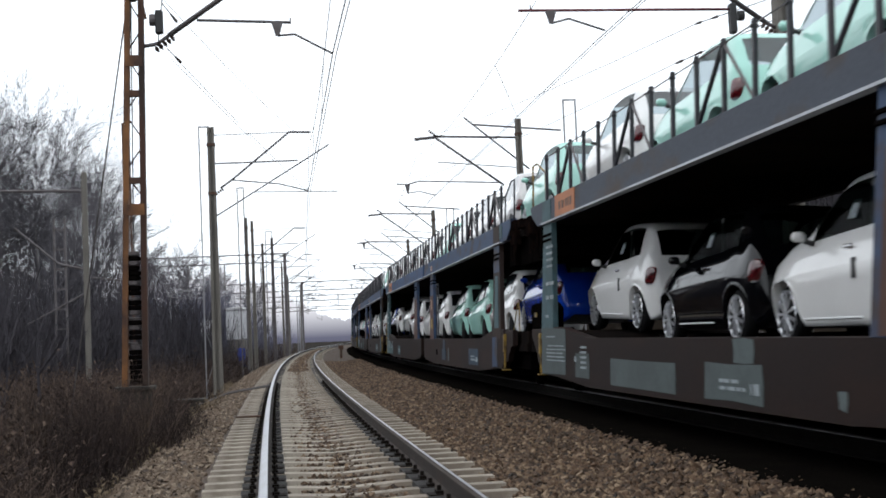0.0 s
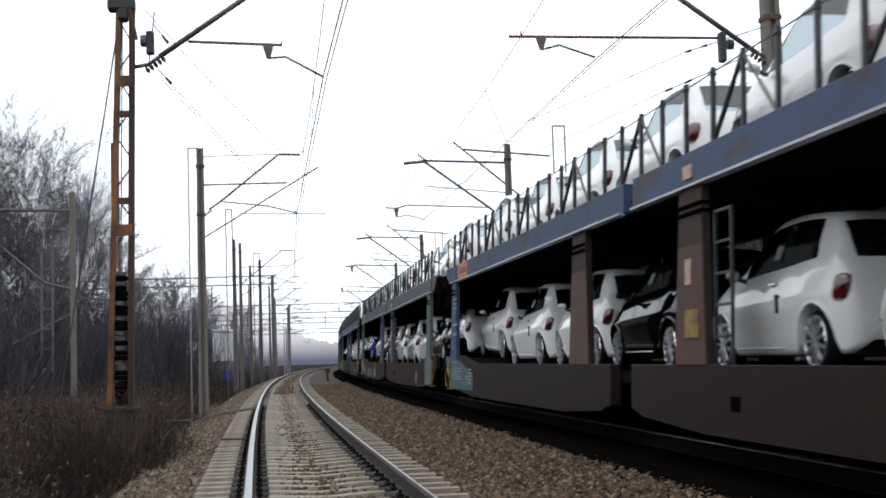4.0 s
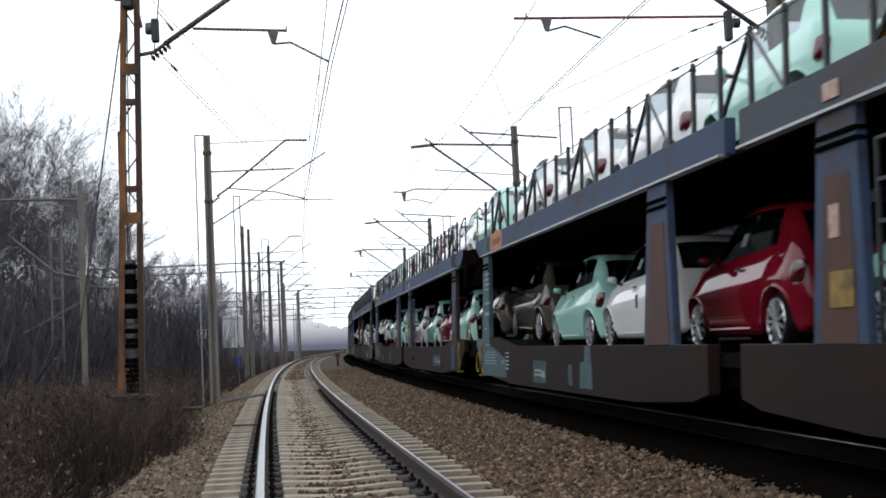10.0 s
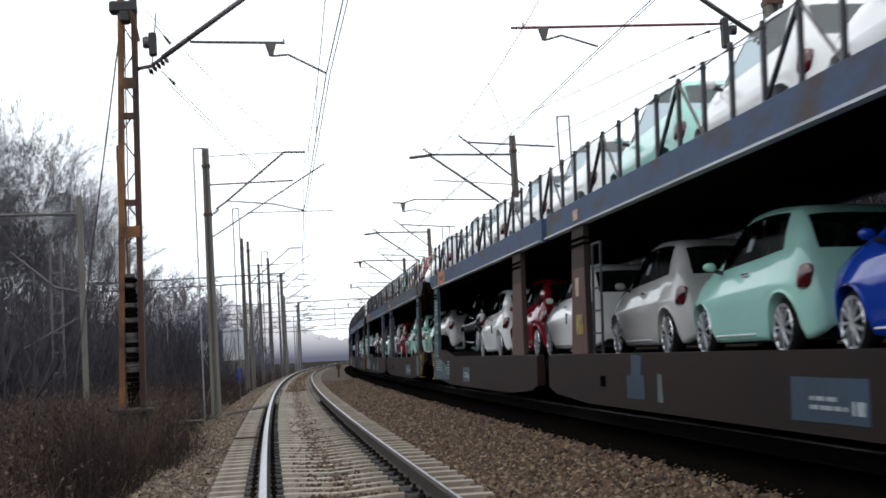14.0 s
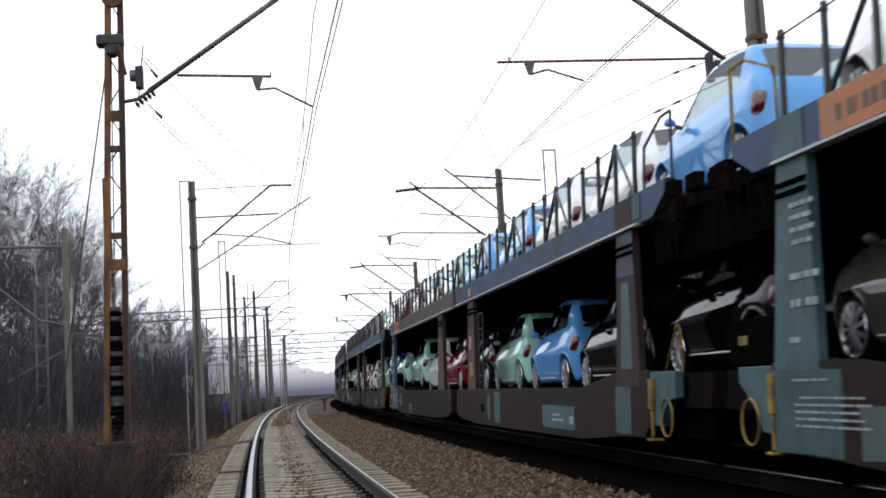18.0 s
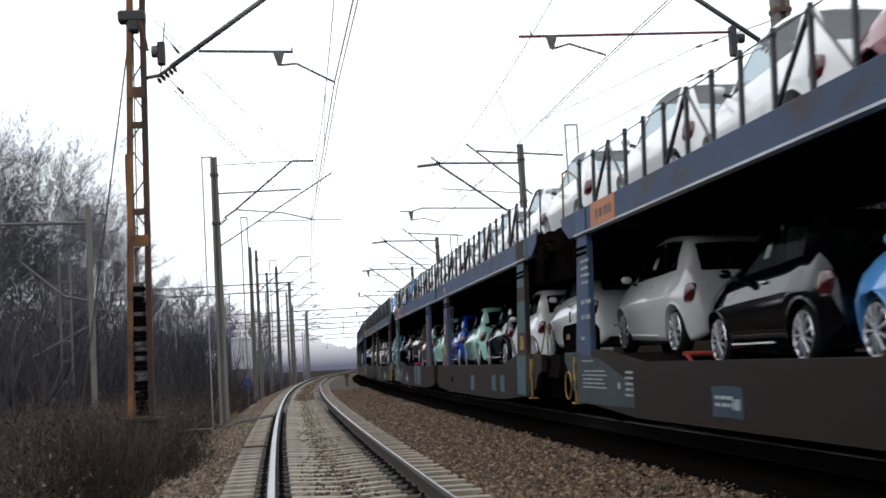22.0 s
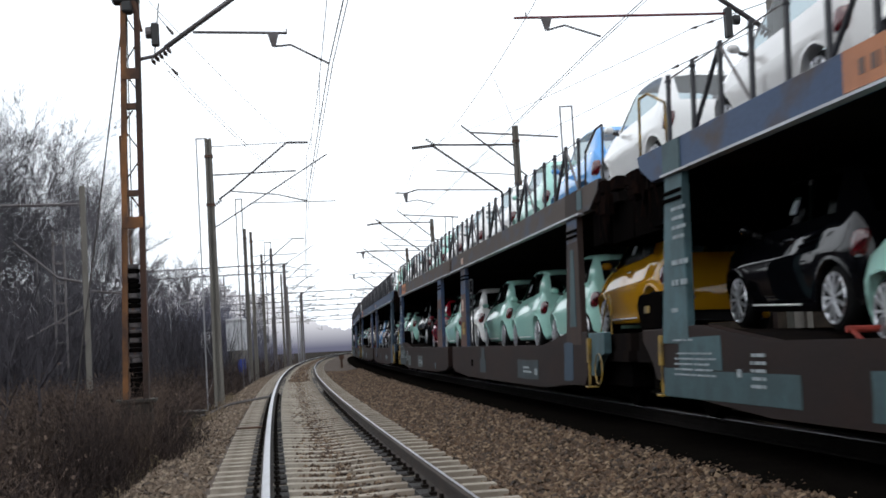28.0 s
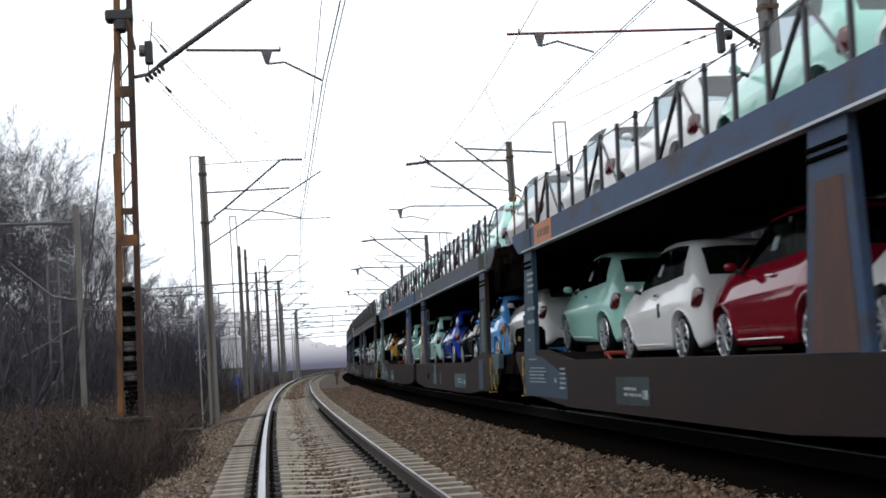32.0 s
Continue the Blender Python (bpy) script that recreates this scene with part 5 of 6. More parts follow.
        def rail():
            bm = B()
            y = s * 15.4
            pts = [(y - 0.14, 0.98), (y - 0.12, 1.40), (y - 0.04, 1.49), (y + 0.04, 1.47), (y + 0.46, 1.02)]
            for p, q in zip(pts, pts[1:]):
                tube(bm, (-1.24, p[0], p[1]), (-1.24, q[0], q[1]), 0.011, sides=6)
            return mesh_of("handrail", bm, M["yellow"])
        if s < 0:
            part("handrail", cached(("handrail", s), rail), None, wagon, "yellow bent handrail")

        def gate():
            bm = B()
            y = s * 15.75
            pts = [(y - s * 1.0, 3.0), (y - s * 0.95, 3.5), (y - s * 0.3, 3.72), (y + s * 0.05, 3.72), (y + s * 0.05, 3.0)]
            for p, q in zip(pts, pts[1:]):
                tube(bm, (-1.36, p[0], p[1]), (-1.36, q[0], q[1]), 0.016, sides=6)
            return mesh_of("end_rail", bm, M["yellow"] if s > 0 else M["railing"])
        part("end_rail", cached(("gate", s), gate), None, wagon, "bent tube guard rail at the deck's end")

        def bufferm():
            return mesh_of("buffer", lathe(B(), [(16.2 * s, 0.10), (16.5 * s, 0.10), (16.51 * s, 0.2), (16.6 * s, 0.22)], "y", (0, 0, 0.70), 12), M["underframe"])
        for x in (-0.87, 0.87):
            part("buffer", cached(("buffer", s), bufferm), None, wagon, at=pose(x, 0, 0))
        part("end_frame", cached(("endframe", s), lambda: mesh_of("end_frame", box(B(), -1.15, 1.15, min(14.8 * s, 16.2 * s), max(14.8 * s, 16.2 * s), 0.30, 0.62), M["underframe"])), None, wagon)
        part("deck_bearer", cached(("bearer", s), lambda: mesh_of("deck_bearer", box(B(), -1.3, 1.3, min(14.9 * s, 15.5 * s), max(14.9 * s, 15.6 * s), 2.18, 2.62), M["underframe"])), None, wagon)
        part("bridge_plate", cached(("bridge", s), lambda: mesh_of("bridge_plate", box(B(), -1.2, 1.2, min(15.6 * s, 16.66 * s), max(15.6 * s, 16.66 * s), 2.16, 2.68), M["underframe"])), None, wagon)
        def clutter():
            bm = B()
            crng = random.Random(5 + s)
            for _ in range(9):
                y, z = s * crng.uniform(15.2, 16.55), crng.uniform(2.58, 2.92)
                a, b, c = crng.uniform(0.05, 0.18), crng.uniform(0.03, 0.10), crng.uniform(0.03, 0.1)
                box(bm, -1.38 - c * 0.3, -1.30 + c * 0.5, y - a, y + a, z - b, z + b, 0.01)
            for _ in range(5):
                y = s * crng.uniform(15.3, 16.5)
                tube(bm, (-1.39, y, 2.9), (-1.39 + crng.uniform(-0.02, 0.03), y + crng.uniform(-0.3, 0.3), crng.uniform(2.15, 2.4)), 0.014, sides=5)
            return mesh_of("hinge_gear", bm, M["hinge_gear"])
        tagged(part("hinge_gear", cached(("clutter", s), clutter), None, wagon, "dark rusty hinge gear and hoses of the deck's end"), kind="stuff")
        q0, q1 = (14.12, 14.72) if s > 0 else (-14.44, -13.7)
        cap_colour = look_of["posts"]["front" if s > 0 else "rear"]
        part("post_head", cached(("head", s, cap_colour), lambda: mesh_of("post_head", box(B(), -SILL_X - 0.014, -SILL_X - 0.002, q0, q1, 2.675, 3.01), M[cap_colour])), None, wagon, "painted head of the post on the beam")
        if s < 0:
            part("gusset", cached("gusset", lambda: mesh_of("gusset", prism(B(), [(-14.46, 2.72), (-14.78, 2.72), (-14.78, 2.98), (-14.46, 2.98)][::-1], "x", -SILL_X - 0.012, -SILL_X - 0.003), M["wagon_teal"])), None, wagon, "teal gusset plate")
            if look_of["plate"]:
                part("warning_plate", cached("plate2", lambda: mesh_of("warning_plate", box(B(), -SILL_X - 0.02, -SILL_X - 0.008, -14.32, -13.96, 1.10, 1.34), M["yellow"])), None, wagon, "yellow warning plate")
    # railing of the upper deck
    def stanchion():
        bm = B()
        box(bm, -0.022, 0.022, -0.028, 0.028, 0, 0.75, 0.005)
        box(bm, -0.035, 0.03, -0.032, 0.032, 0.665, 0.70, 0.006)
        return mesh_of("stanchion", bm, M["railing"])

    def brace():
        return mesh_of("brace", tube(B(), (0, 0.79, 0.02), (0, 0.03, 0.68), 0.026, sides=5), M["railing"])

    def light_brace():
        return mesh_of("brace", tube(B(), (0, -0.79, 0.02), (0, -0.03, 0.68), 0.018, sides=5), M["steel"])
    ys = [-14.5 + 0.83 * i for i in range(36)]
    for x, flip in ((-SILL_X + 0.03, 1), (SILL_X - 0.03, -1)):
        if flip < 0 or look_of["far"]:
            def joined():
                bm = B()
                for y in ys:
                    box(bm, x - 0.022, x + 0.022, y - 0.03, y + 0.03, 3.0, 3.74)
                return mesh_of("railing", bm, M["railing"])
            tagged(part("railing", cached(("joined", x), joined), None, wagon, "black steel railing"), kind="stuff")
        for i, y in enumerate(ys if flip > 0 and not look_of["far"] else []):
            st = part("stanchion", cached("stanchion", stanchion), None, wagon, at=pose(x, y, 3.0))
            if i % 4 == 1:
                part("brace", cached("brace", brace), None, st)
                part("brace", cached("light_brace", light_brace), None, st)
        for z in (0.70,):
            part("railing_cable", cached(("cable", x), lambda: mesh_of("railing_cable", tube(B(), (x, -14.5, 3.0 + z), (x, 14.55, 3.0 + z), 0.008, sides=4), M["wire"])), None, wagon)

    def wheelset():
        bm = B()
        tube(bm, (-0.8, 0, 0), (0.8, 0, 0), 0.07, sides=8)
        for x in (-0.78, 0.78):
            s = 1 if x > 0 else -1
            lathe(bm, [(x - s * 0.06, 0.44), (x - s * 0.03, 0.44), (x - s * 0.03, 0.415), (x + s * 0.06, 0.41), (x + s * 0.06, 0.35), (x + s * 0.02, 0.32), (x + s * 0.03, 0.12), (x + s * 0.10, 0.11), (x + s * 0.10, 0.0)], "x", (0, 0, 0), 24)
        return mesh_of("wheelset", bm, M["underframe"])

    def axle_box():
        return mesh_of("axle_box", box(B(), -1.12, -0.96, -0.16, 0.16, 0.28, 0.60, 0.03), M["underframe"])
    wheels = []
    for y in (15.1, -15.1, 1.4, -1.7):
        w = part("wheelset", cached("wheelset", wheelset), None, wagon, at=pose(0, y, 0.42))
        part("axle_box", cached("axle_box", axle_box), None, wagon, at=pose(0, y, 0))
        wheels.append((w, y))
    return wagon, wheels


# ---- the train: wagons and what they carry ----
def wagon_way(t, n):
    """How far along the line the front panel edge of wagon n is at t seconds; the train slows a little."""
    return 20.70 + 10.655 * t - 0.00596 * t * t - WAGON_L * n


def train_place(s):
    y = float(np.interp(s, SS, YS))
    return Vector((mid(y) + TRAIN_U, y, TRAIN_Z))


def wagon_pose(t, n):
    s = wagon_way(t, n) - 13.76
    a, b = train_place(s + 15.2), train_place(s - 15.2)
    c, d = (a + b) / 2, a - b
    return pose(c.x, c.y, c.z, 0, CANT, math.degrees(math.atan2(-d.x, d.y)))


# front axles of the cars below, from the front panel edge: the first stands on the wagon ahead, the second on the rising end of the deck
SLOTS = [5.9, 0.85, -3.1, -7.1, -10.8, -15.2, -19.15, -23.1]
SLOTS_OF = {0: [5.9, 0.36, -3.59, -7.37, -10.9, -15.18, -19.05, -23.15], 1: [5.86, 0.8, -3.2, -7.1, -10.8, -15.05, -19.2, -23.03], 2: [5.82, 0.79, -2.67, -6.5, -10.57, -15.04, -19.12, -22.98],
            3: [5.8, 1.13, -2.77, -6.41, -10.6, -15.33, -19.14, -22.88], 4: [5.9, 0.35, -3.15, -7.07, -10.88, -15.55, -19.46, -23.5], 5: [5.9, 0.8, -3.6, -7.3, -11.25, -15.29, -19.17, -23.1],
            6: [5.7, 1.05, -2.91, -7.3, -10.84, -15.24, -19.25, -22.99], 7: [5.9, 0.9, -3.13, -7.15, -10.81, -14.68, -18.82, -22.97], 8: [5.9, 0.9, -3.53, -7.07, -10.9, -15.17, -19.05, -23.3],
            9: [6.2, 0.63, -2.84, -6.51, -10.61, -15.5, -19.45, -23.11], 10: [5.9, 0.82, -2.84, -6.8, -10.7, -15.2, -19.1, -23.1]}
UPPER_SLOTS = [5.95, 0.75, -3.1, -7.2, -11.2, -15.75, -19.6, -23.5]
LOWER = {  # colours from the front of each wagon to its rear
    -4: "white white mint white white silver white black", -3: "black white white white mint white blue black", -2: "blue black white white silver white black blue",
    -1: "white white white white white mint mint white", 0: "blue white black white white white white black", 1: "white white white white black white white white",
    2: "white mint mint mint silver mint red mint", 3: "taupe taupe mint white red mint mint mint", 4: "silver black white red white silver mint blue",
    5: "mint mint white red black mint sky black", 6: "black taupe taupe mint blue mint black white", 7: "white silver black sky black black black mint",
    8: "mint black red mint white mint mint mint", 9: "gold black mint mint mint blue black sky", 10: "white mint white red white mint white white"}
UPPER = {  # the upper deck
    -4: "white white white silver white white mint white", -3: "white mint white white white silver white white", -2: "white white silver white white mint white white",
    -1: "white white white white mint white white silver", 0: "mint white mint mint white white white white", 1: "white white white white white silver white mint",
    2: "white mint white white silver red white white", 3: "mint white white white mint gold red white", 4: "silver white white white white mint white white",
    5: "red white white mint sky sky white white", 6: "sky white white white white silver white white", 7: "white white white red white white mint mint",
    8: "white silver mint silver white white mint sky", 9: "white silver white mint black white white mint", 10: "silver white white mint white white silver white"}
FRONT_POST = {0: "wagon_teal", 1: "wagon_blue", 2: "wagon_blue", 3: "wagon_teal", 4: "wagon_teal", 5: "wagon_blue", 6: "wagon_teal", 7: "wagon_blue", 8: "wagon_blue", 9: "wagon_teal", 10: "wagon_deep"}
REAR_PLATE, REAR_BLOCK = (-11.25, -9.3, 0.28, 0.60), (-14.08, -13.46, 0.30, 0.87)
TEE_REAR = [(-5.36, -4.92, 0.58, 0.82), (-5.5, -4.7, 0.30, 0.58)]
TEE_FRONT = [(5.76, 6.12, 0.62, 0.84), (5.7, 6.4, 0.25, 0.62)]
PATCH = {  # painted-over patches: from, to along the wagon, low, high, colour
    0: [(13.2, 14.9, 0.3, 1.0, "teal_grey"), (11.75, 12.55, 0.29, 0.63, "teal_grey"), (7.87, 10.59, 0.24, 0.58, "teal_grey"), (5.52, 6.04, 0.60, 0.83, "teal_grey"), (5.3, 6.88, 0.24, 0.60, "teal_grey"),
        (3.57, 3.71, 0.28, 0.43, "teal_grey"), (-11.2, -10.66, 0.28, 0.60, "teal_grey"), (-14.7, -13.3, 0.29, 1.0, "teal_grey")],
    1: [(11.7, 14.85, 0.29, 0.98, "wagon_teal", 0.62), (*REAR_PLATE, "wagon_teal"), (-14.26, -13.34, 0.27, 1.0, "wagon_teal"), (-12.91, -12.76, 0.29, 0.4, "teal_grey")],
    2: [(12.6, 14.8, 0.3, 0.9, "wagon_deep"), (10.02, 10.84, 0.30, 0.51, "wagon_teal"), *[(*q, "wagon_deep") for q in TEE_FRONT], (6.82, 7.0, 0.34, 0.5, "wagon_teal"), (-11.09, -9.3, 0.33, 0.62, "wagon_deep"), (*REAR_BLOCK, "wagon_deep")],
    3: [(12.15, 14.85, 0.28, 0.9, "wagon_teal", 0.58), (8.7, 9.72, 0.26, 0.60, "wagon_teal"), *[(*q, "wagon_teal") for q in TEE_FRONT], (6.88, 7.13, 0.28, 0.57, "wagon_teal"),
        (*REAR_PLATE, "wagon_teal"), (*REAR_BLOCK, "wagon_teal")],
    4: [(11.9, 14.85, 0.28, 0.86, "wagon_teal", 0.56), (8.55, 9.52, 0.28, 0.61, "wagon_teal"), *[(*q, "wagon_deep") for q in TEE_REAR], (-6.2, -6.0, 0.3, 0.6, "teal_grey"),
        (-11.44, -9.92, 0.27, 0.62, "wagon_deep"), (*REAR_BLOCK, "wagon_blue")],
    5: [(13.1, 14.8, 0.3, 0.9, "wagon_blue"), (9.05, 9.84, 0.22, 0.48, "wagon_teal"), (-4.38, -4.1, 0.28, 0.74, "teal_grey"), (-5.45, -4.85, 0.25, 0.80, "wagon_teal"), (-11.28, -9.16, 0.27, 0.6, "wagon_teal"), (-14.14, -13.47, 0.31, 0.84, "wagon_teal")],
    6: [(13.66, 14.95, 0.29, 0.96, "wagon_teal"), (12.79, 13.39, 0.29, 0.67, "teal_grey"), (9.66, 10.71, 0.26, 0.6, "teal_grey"), (6.57, 7.15, 0.24, 0.845, "wagon_teal"), (5.0, 6.24, 0.24, 0.845, "wagon_teal"),
        (-7.7, -7.1, 0.29, 0.62, "wagon_teal"), (-10.88, -10.36, 0.32, 0.64, "wagon_teal"), (-11.99, -11.48, 0.33, 0.64, "wagon_teal"), (-14.42, -13.51, 0.3, 1.0, "wagon_teal")],
    7: [(11.86, 14.9, 0.28, 1.0, "teal_dark", 0.56), (8.07, 8.97, 0.29, 0.59, "wagon_deep"), (-2.66, -2.09, 0.44, 0.82, "wagon_blue"), (-6.4, -5.8, 0.3, 0.6, "teal_dark"),
        (-11.22, -9.63, 0.32, 0.58, "teal_dark"), (-14.8, -13.52, 0.28, 1.0, "wagon_deep")],
    8: [(12.76, 14.85, 0.28, 1.0, "teal_dark", 0.70), (11.01, 11.77, 0.26, 0.58, "teal_grey"), (7.27, 8.6, 0.26, 0.59, "teal_grey"), (3.73, 3.91, 0.26, 0.41, "wagon_teal"),
        *[(*q, "teal_dark") for q in TEE_REAR], (*REAR_PLATE, "teal_dark"), (-13.96, -13.34, 0.33, 0.88, "wagon_deep")],
    9: [(11.14, 14.9, 0.28, 0.57, "wagon_teal"), (13.05, 14.38, 0.57, 0.9, "wagon_teal"), (8.6, 9.84, 0.24, 0.62, "wagon_teal"), *[(*q, "wagon_teal") for q in TEE_REAR], (-6.5, -6.3, 0.32, 0.6, "wagon_teal"), (*REAR_PLATE, "wagon_teal"), (-13.9, -13.28, 0.30, 0.9, "wagon_deep")],
    10: [(11.79, 14.9, 0.28, 1.0, "wagon_deep", 0.60), (7.62, 9.09, 0.29, 0.62, "teal_dark")]}
REAR_PANELS = {0: [], 7: [], 1: [("wagon_blue", 2.12, 2.62, 0.02), ("wagon_teal", 1.05, 2.05, 0.24)], 2: [("wagon_blue", 1.9, 2.62, 0.02), ("wagon_blue", 1.2, 1.88, 0.26)],
               3: [("wagon_teal", 2.0, 2.62, 0.02), ("wagon_teal", 1.1, 1.85, 0.26)], 4: [("wagon_teal", 2.3, 2.62, 0.02), ("wagon_blue", 1.25, 2.2, 0.24)],
               6: [("wagon_teal", 2.2, 2.62, 0.02), ("wagon_teal", 1.4, 1.95, 0.04)], 8: [("wagon_blue", 2.3, 2.62, 0.02), ("wagon_teal", 1.1, 2.2, 0.28)]}
BEAMS = {0: ("beam_grey", "beam_grey"), 3: ("wagon_blue", "beam_grey"), 5: ("beam_brown", "wagon_blue"), 8: ("beam_brown", "beam_brown"), 9: ("wagon_blue", "beam_grey")}   # front and rear half
INSET_RUST = {0, 3, 6, 7, 10}


def wheel_chock():
    """A low red frame of two side bars, cross bars and a bent stop, set before a wheel."""
    chock = thing("wheel_chock", "red steel wheel chock lying on the wagon's deck", "wheel chock", "wheel chocks")
    for x in (-0.16, 0.16):
        part("side_bar", box(B(), x - 0.02, x + 0.02, -0.45, 0.45, 0.0, 0.045, 0.005), M["chock_red"], chock)
        part("stop_leg", prism(B(), [(-0.3, 0.045), (-0.24, 0.045), (0.0, 0.16), (-0.04, 0.17)], "x", x - 0.015, x + 0.015), M["chock_red"], chock)
    for y in (-0.4, 0.1, 0.4):
        part("cross_bar", box(B(), -0.14, 0.14, y - 0.025, y + 0.025, 0.004, 0.04, 0.004), M["chock_red"], chock)
    part("stop_roll", tube(B(), (-0.19, -0.01, 0.165), (0.19, -0.01, 0.165), 0.03, sides=8), M["chock_red"], chock)
    return chock


def build_train():
    rng = random.Random(11)
    movers = []
    for n in range(-4, 11):
        fp = FRONT_POST.get(n, "wagon_teal" if n % 2 else "wagon_blue")
        look_of = {"label": "brown and slate blue two-deck car carrier wagon, patched and rusty",
                   "posts": {"front": fp, "mid_front": "post_brown" if n in (1, 4, 5) else "wagon_blue", "mid_rear": "post_brown" if n in (1, 4, 5) else "wagon_blue",
                             "rear": "teal_grey" if n == 0 else "wagon_deep" if n == 7 else "post_brown"}, "plate": n == 6,
                   "panels": {"rear": REAR_PANELS.get(n, REAR_PANELS[1]),
                              "mid_rear": [("wagon_rust", 0.85, 2.15 if n in INSET_RUST else 2.05, 0.16 if n in INSET_RUST else 0.02)],
                              "mid_front": [("wagon_rust", 0.85, 2.2 if n in INSET_RUST else 2.1, 0.16 if n in INSET_RUST else 0.02)] + ([("wagon_deep", 1.3, 1.85, 0.22)] if n == 8 else [])},
                   "far": n < -2, "beams": BEAMS.get(n, ("wagon_blue", "wagon_blue")),
                   "guards": ("wagon_teal" if n in (1, 3, 5, 6) else "teal_dark" if n in (7, 8) else "wagon_brown", "wagon_teal" if n in (5, 8, 9) else "wagon_deep" if n == 7 else "wagon_brown"), "sign": -3.8 if n == 9 else -0.1,
                   "patches": PATCH.get(n, PATCH[n % 5])}
        wagon, wheels = build_wagon(look_of)
        movers.append((wagon, n, Matrix()))
        detail = 2 if n >= 0 else 0
        for k, paint in enumerate(LOWER[n].split()):
            o = SLOTS_OF.get(n, SLOTS)[k]
            lift, tilt = {0: (0.20, 0.0), 1: (0.235, 1.6)}.get(k, (0.02, 0.0))
            movers.append((new_car(paint, detail), n, pose(rng.uniform(-0.03, 0.03), 13.76 + o, DECK_LOW + lift, tilt)))
        for k, o in enumerate((-3.9, -1.35) if n in (2, 6, 7, 9, 10) else ()):
            made = wheel_chock() if not CHOCKS else copy_thing(CHOCKS[0], Matrix())
            CHOCKS.append(made)
            movers.append((made, n, pose(-0.86, 13.76 + o + 1.2, DECK_LOW + 0.004, 0, 0, 2)))
        for k, paint in enumerate(UPPER[n].split()):
            o = UPPER_SLOTS[k] + rng.uniform(-0.06, 0.06)
            movers.append((new_car(paint, min(detail, 1)), n, pose(rng.uniform(-0.03, 0.03), 13.76 + o, DECK_HIGH + (0.09 if k < 2 else 0.01))))
        if n >= 0:
            WHEELSETS.extend((w, n, y) for w, y in wheels if abs(y) > 10)
    return movers


WHEELSETS, CHOCKS = [], []
MOVERS = build_train()


# ---- vegetation: bare trees, thickets and dead weeds ----
class Sticks:
    """Thin three-sided sticks and small leaves gathered into one mesh."""

    def __init__(self):
        self.v, self.f = [], []

    def stick(self, p, q, r, r2):
        d = (q - p)
        if d.length < 1e-5:
            return
        d.normalize()
        a = d.orthogonal().normalized()
        b = d.cross(a)
        k = len(self.v)
        if r < 0.02:   # a fine twig: a thin sliver
            w = (a if (k // 4) % 2 else b) * 1.3
            self.v += [tuple(c) for c in (p - w * r, p + w * r, q + w * r2, q - w * r2)]
            self.f.append((k, k + 1, k + 2, k + 3))
            return
        for c, rad in ((p, r), (q, r2)):
            for i in range(3):
                t = 2.0944 * i
                w = c + rad * (math.cos(t) * a + math.sin(t) * b)
                self.v.append((w.x, w.y, w.z))
        for i in range(3):
            j = (i + 1) % 3
            self.f.append((k + i, k + j, k + 3 + j, k + 3 + i))

    def leaf(self, p, size, rng):
        k = len(self.v)
        a = Vector((rng.uniform(-1, 1), rng.uniform(-1, 1), rng.uniform(-1, 1))) * size
        b = Vector((rng.uniform(-1, 1), rng.uniform(-1, 1), rng.uniform(-1, 1))) * size * 0.7
        for w in (p, p + a, p + a * 0.6 + b, p + b * 0.8):
            self.v.append((w.x, w.y, w.z))
        self.f.append((k, k + 1, k + 2, k + 3))

    def mesh(self, name, mat):
        return raw_mesh(name, self.v, self.f, mat)


def grow(sticks, rng, p, d, length, r, depth, spread, up, least):
    """One branch that bends on its way and forks into thinner ones."""
    n = 3 if depth > 0 else 1
    for i in range(n):
        q = p + d * (length / n)
        sticks.stick(p, q, r * (1 - 0.25 * i / n), r * (1 - 0.25 * (i + 1) / n))
        d = (d + Vector((rng.uniform(-1, 1), rng.uniform(-1, 1), rng.uniform(-0.7, 0.9))) * 0.26).normalized()
        p = q
        if depth > 0:
            for _ in range(2 if depth > 1 else 7):
                e = (d + Vector((rng.uniform(-1, 1), rng.uniform(-1, 1), rng.uniform(-0.7, 0.8) + up)) * spread).normalized()
                grow(sticks, rng, p.copy(), e, length * (rng.uniform(0.5, 0.75) if depth > 1 else rng.uniform(0.35, 0.6)), max(r * (0.46 if depth > 1 else 0.3), least), depth - 1, spread, up, least)


def tree_meshes(seed, height, forks=3, least=0.0034):
    rng = random.Random(seed)
    trunk = B()
    p, d, r = Vector((0, 0, -0.2)), Vector((0, 0, 1)), height * 0.013
    pts = [(p.copy(), r)]
    for i in range(7):
        p = p + d * (height * 0.62 / 7)
        d = (d + Vector((rng.uniform(-1, 1), rng.uniform(-1, 1), 1.2)) * 0.07).normalized()
        pts.append((p.copy(), r * (1 - 0.11 * (i + 1))))
    for (a, ra), (b, rb) in zip(pts, pts[1:]):
        tube(trunk, a, b, ra, rb, sides=7)
    crown = Sticks()
    for i in range(2, 8):
        a, ra = pts[i]
        for _ in range(3 if i < 7 else 7):
            e = Vector((rng.uniform(-1, 1), rng.uniform(-1, 1), rng.uniform(0.6, 1.4) if i < 7 else rng.uniform(1.0, 2.2))).normalized()
            grow(crown, rng, a.copy(), e, height * rng.uniform(0.15, 0.22) * (1.3 if i == 7 else 1.15 if i > 4 else 0.8), ra * 0.42, forks, 0.85, 0.14, least)
    return mesh_of("trunk", trunk, M["bark"], True), crown.mesh("crown", M["twig"])


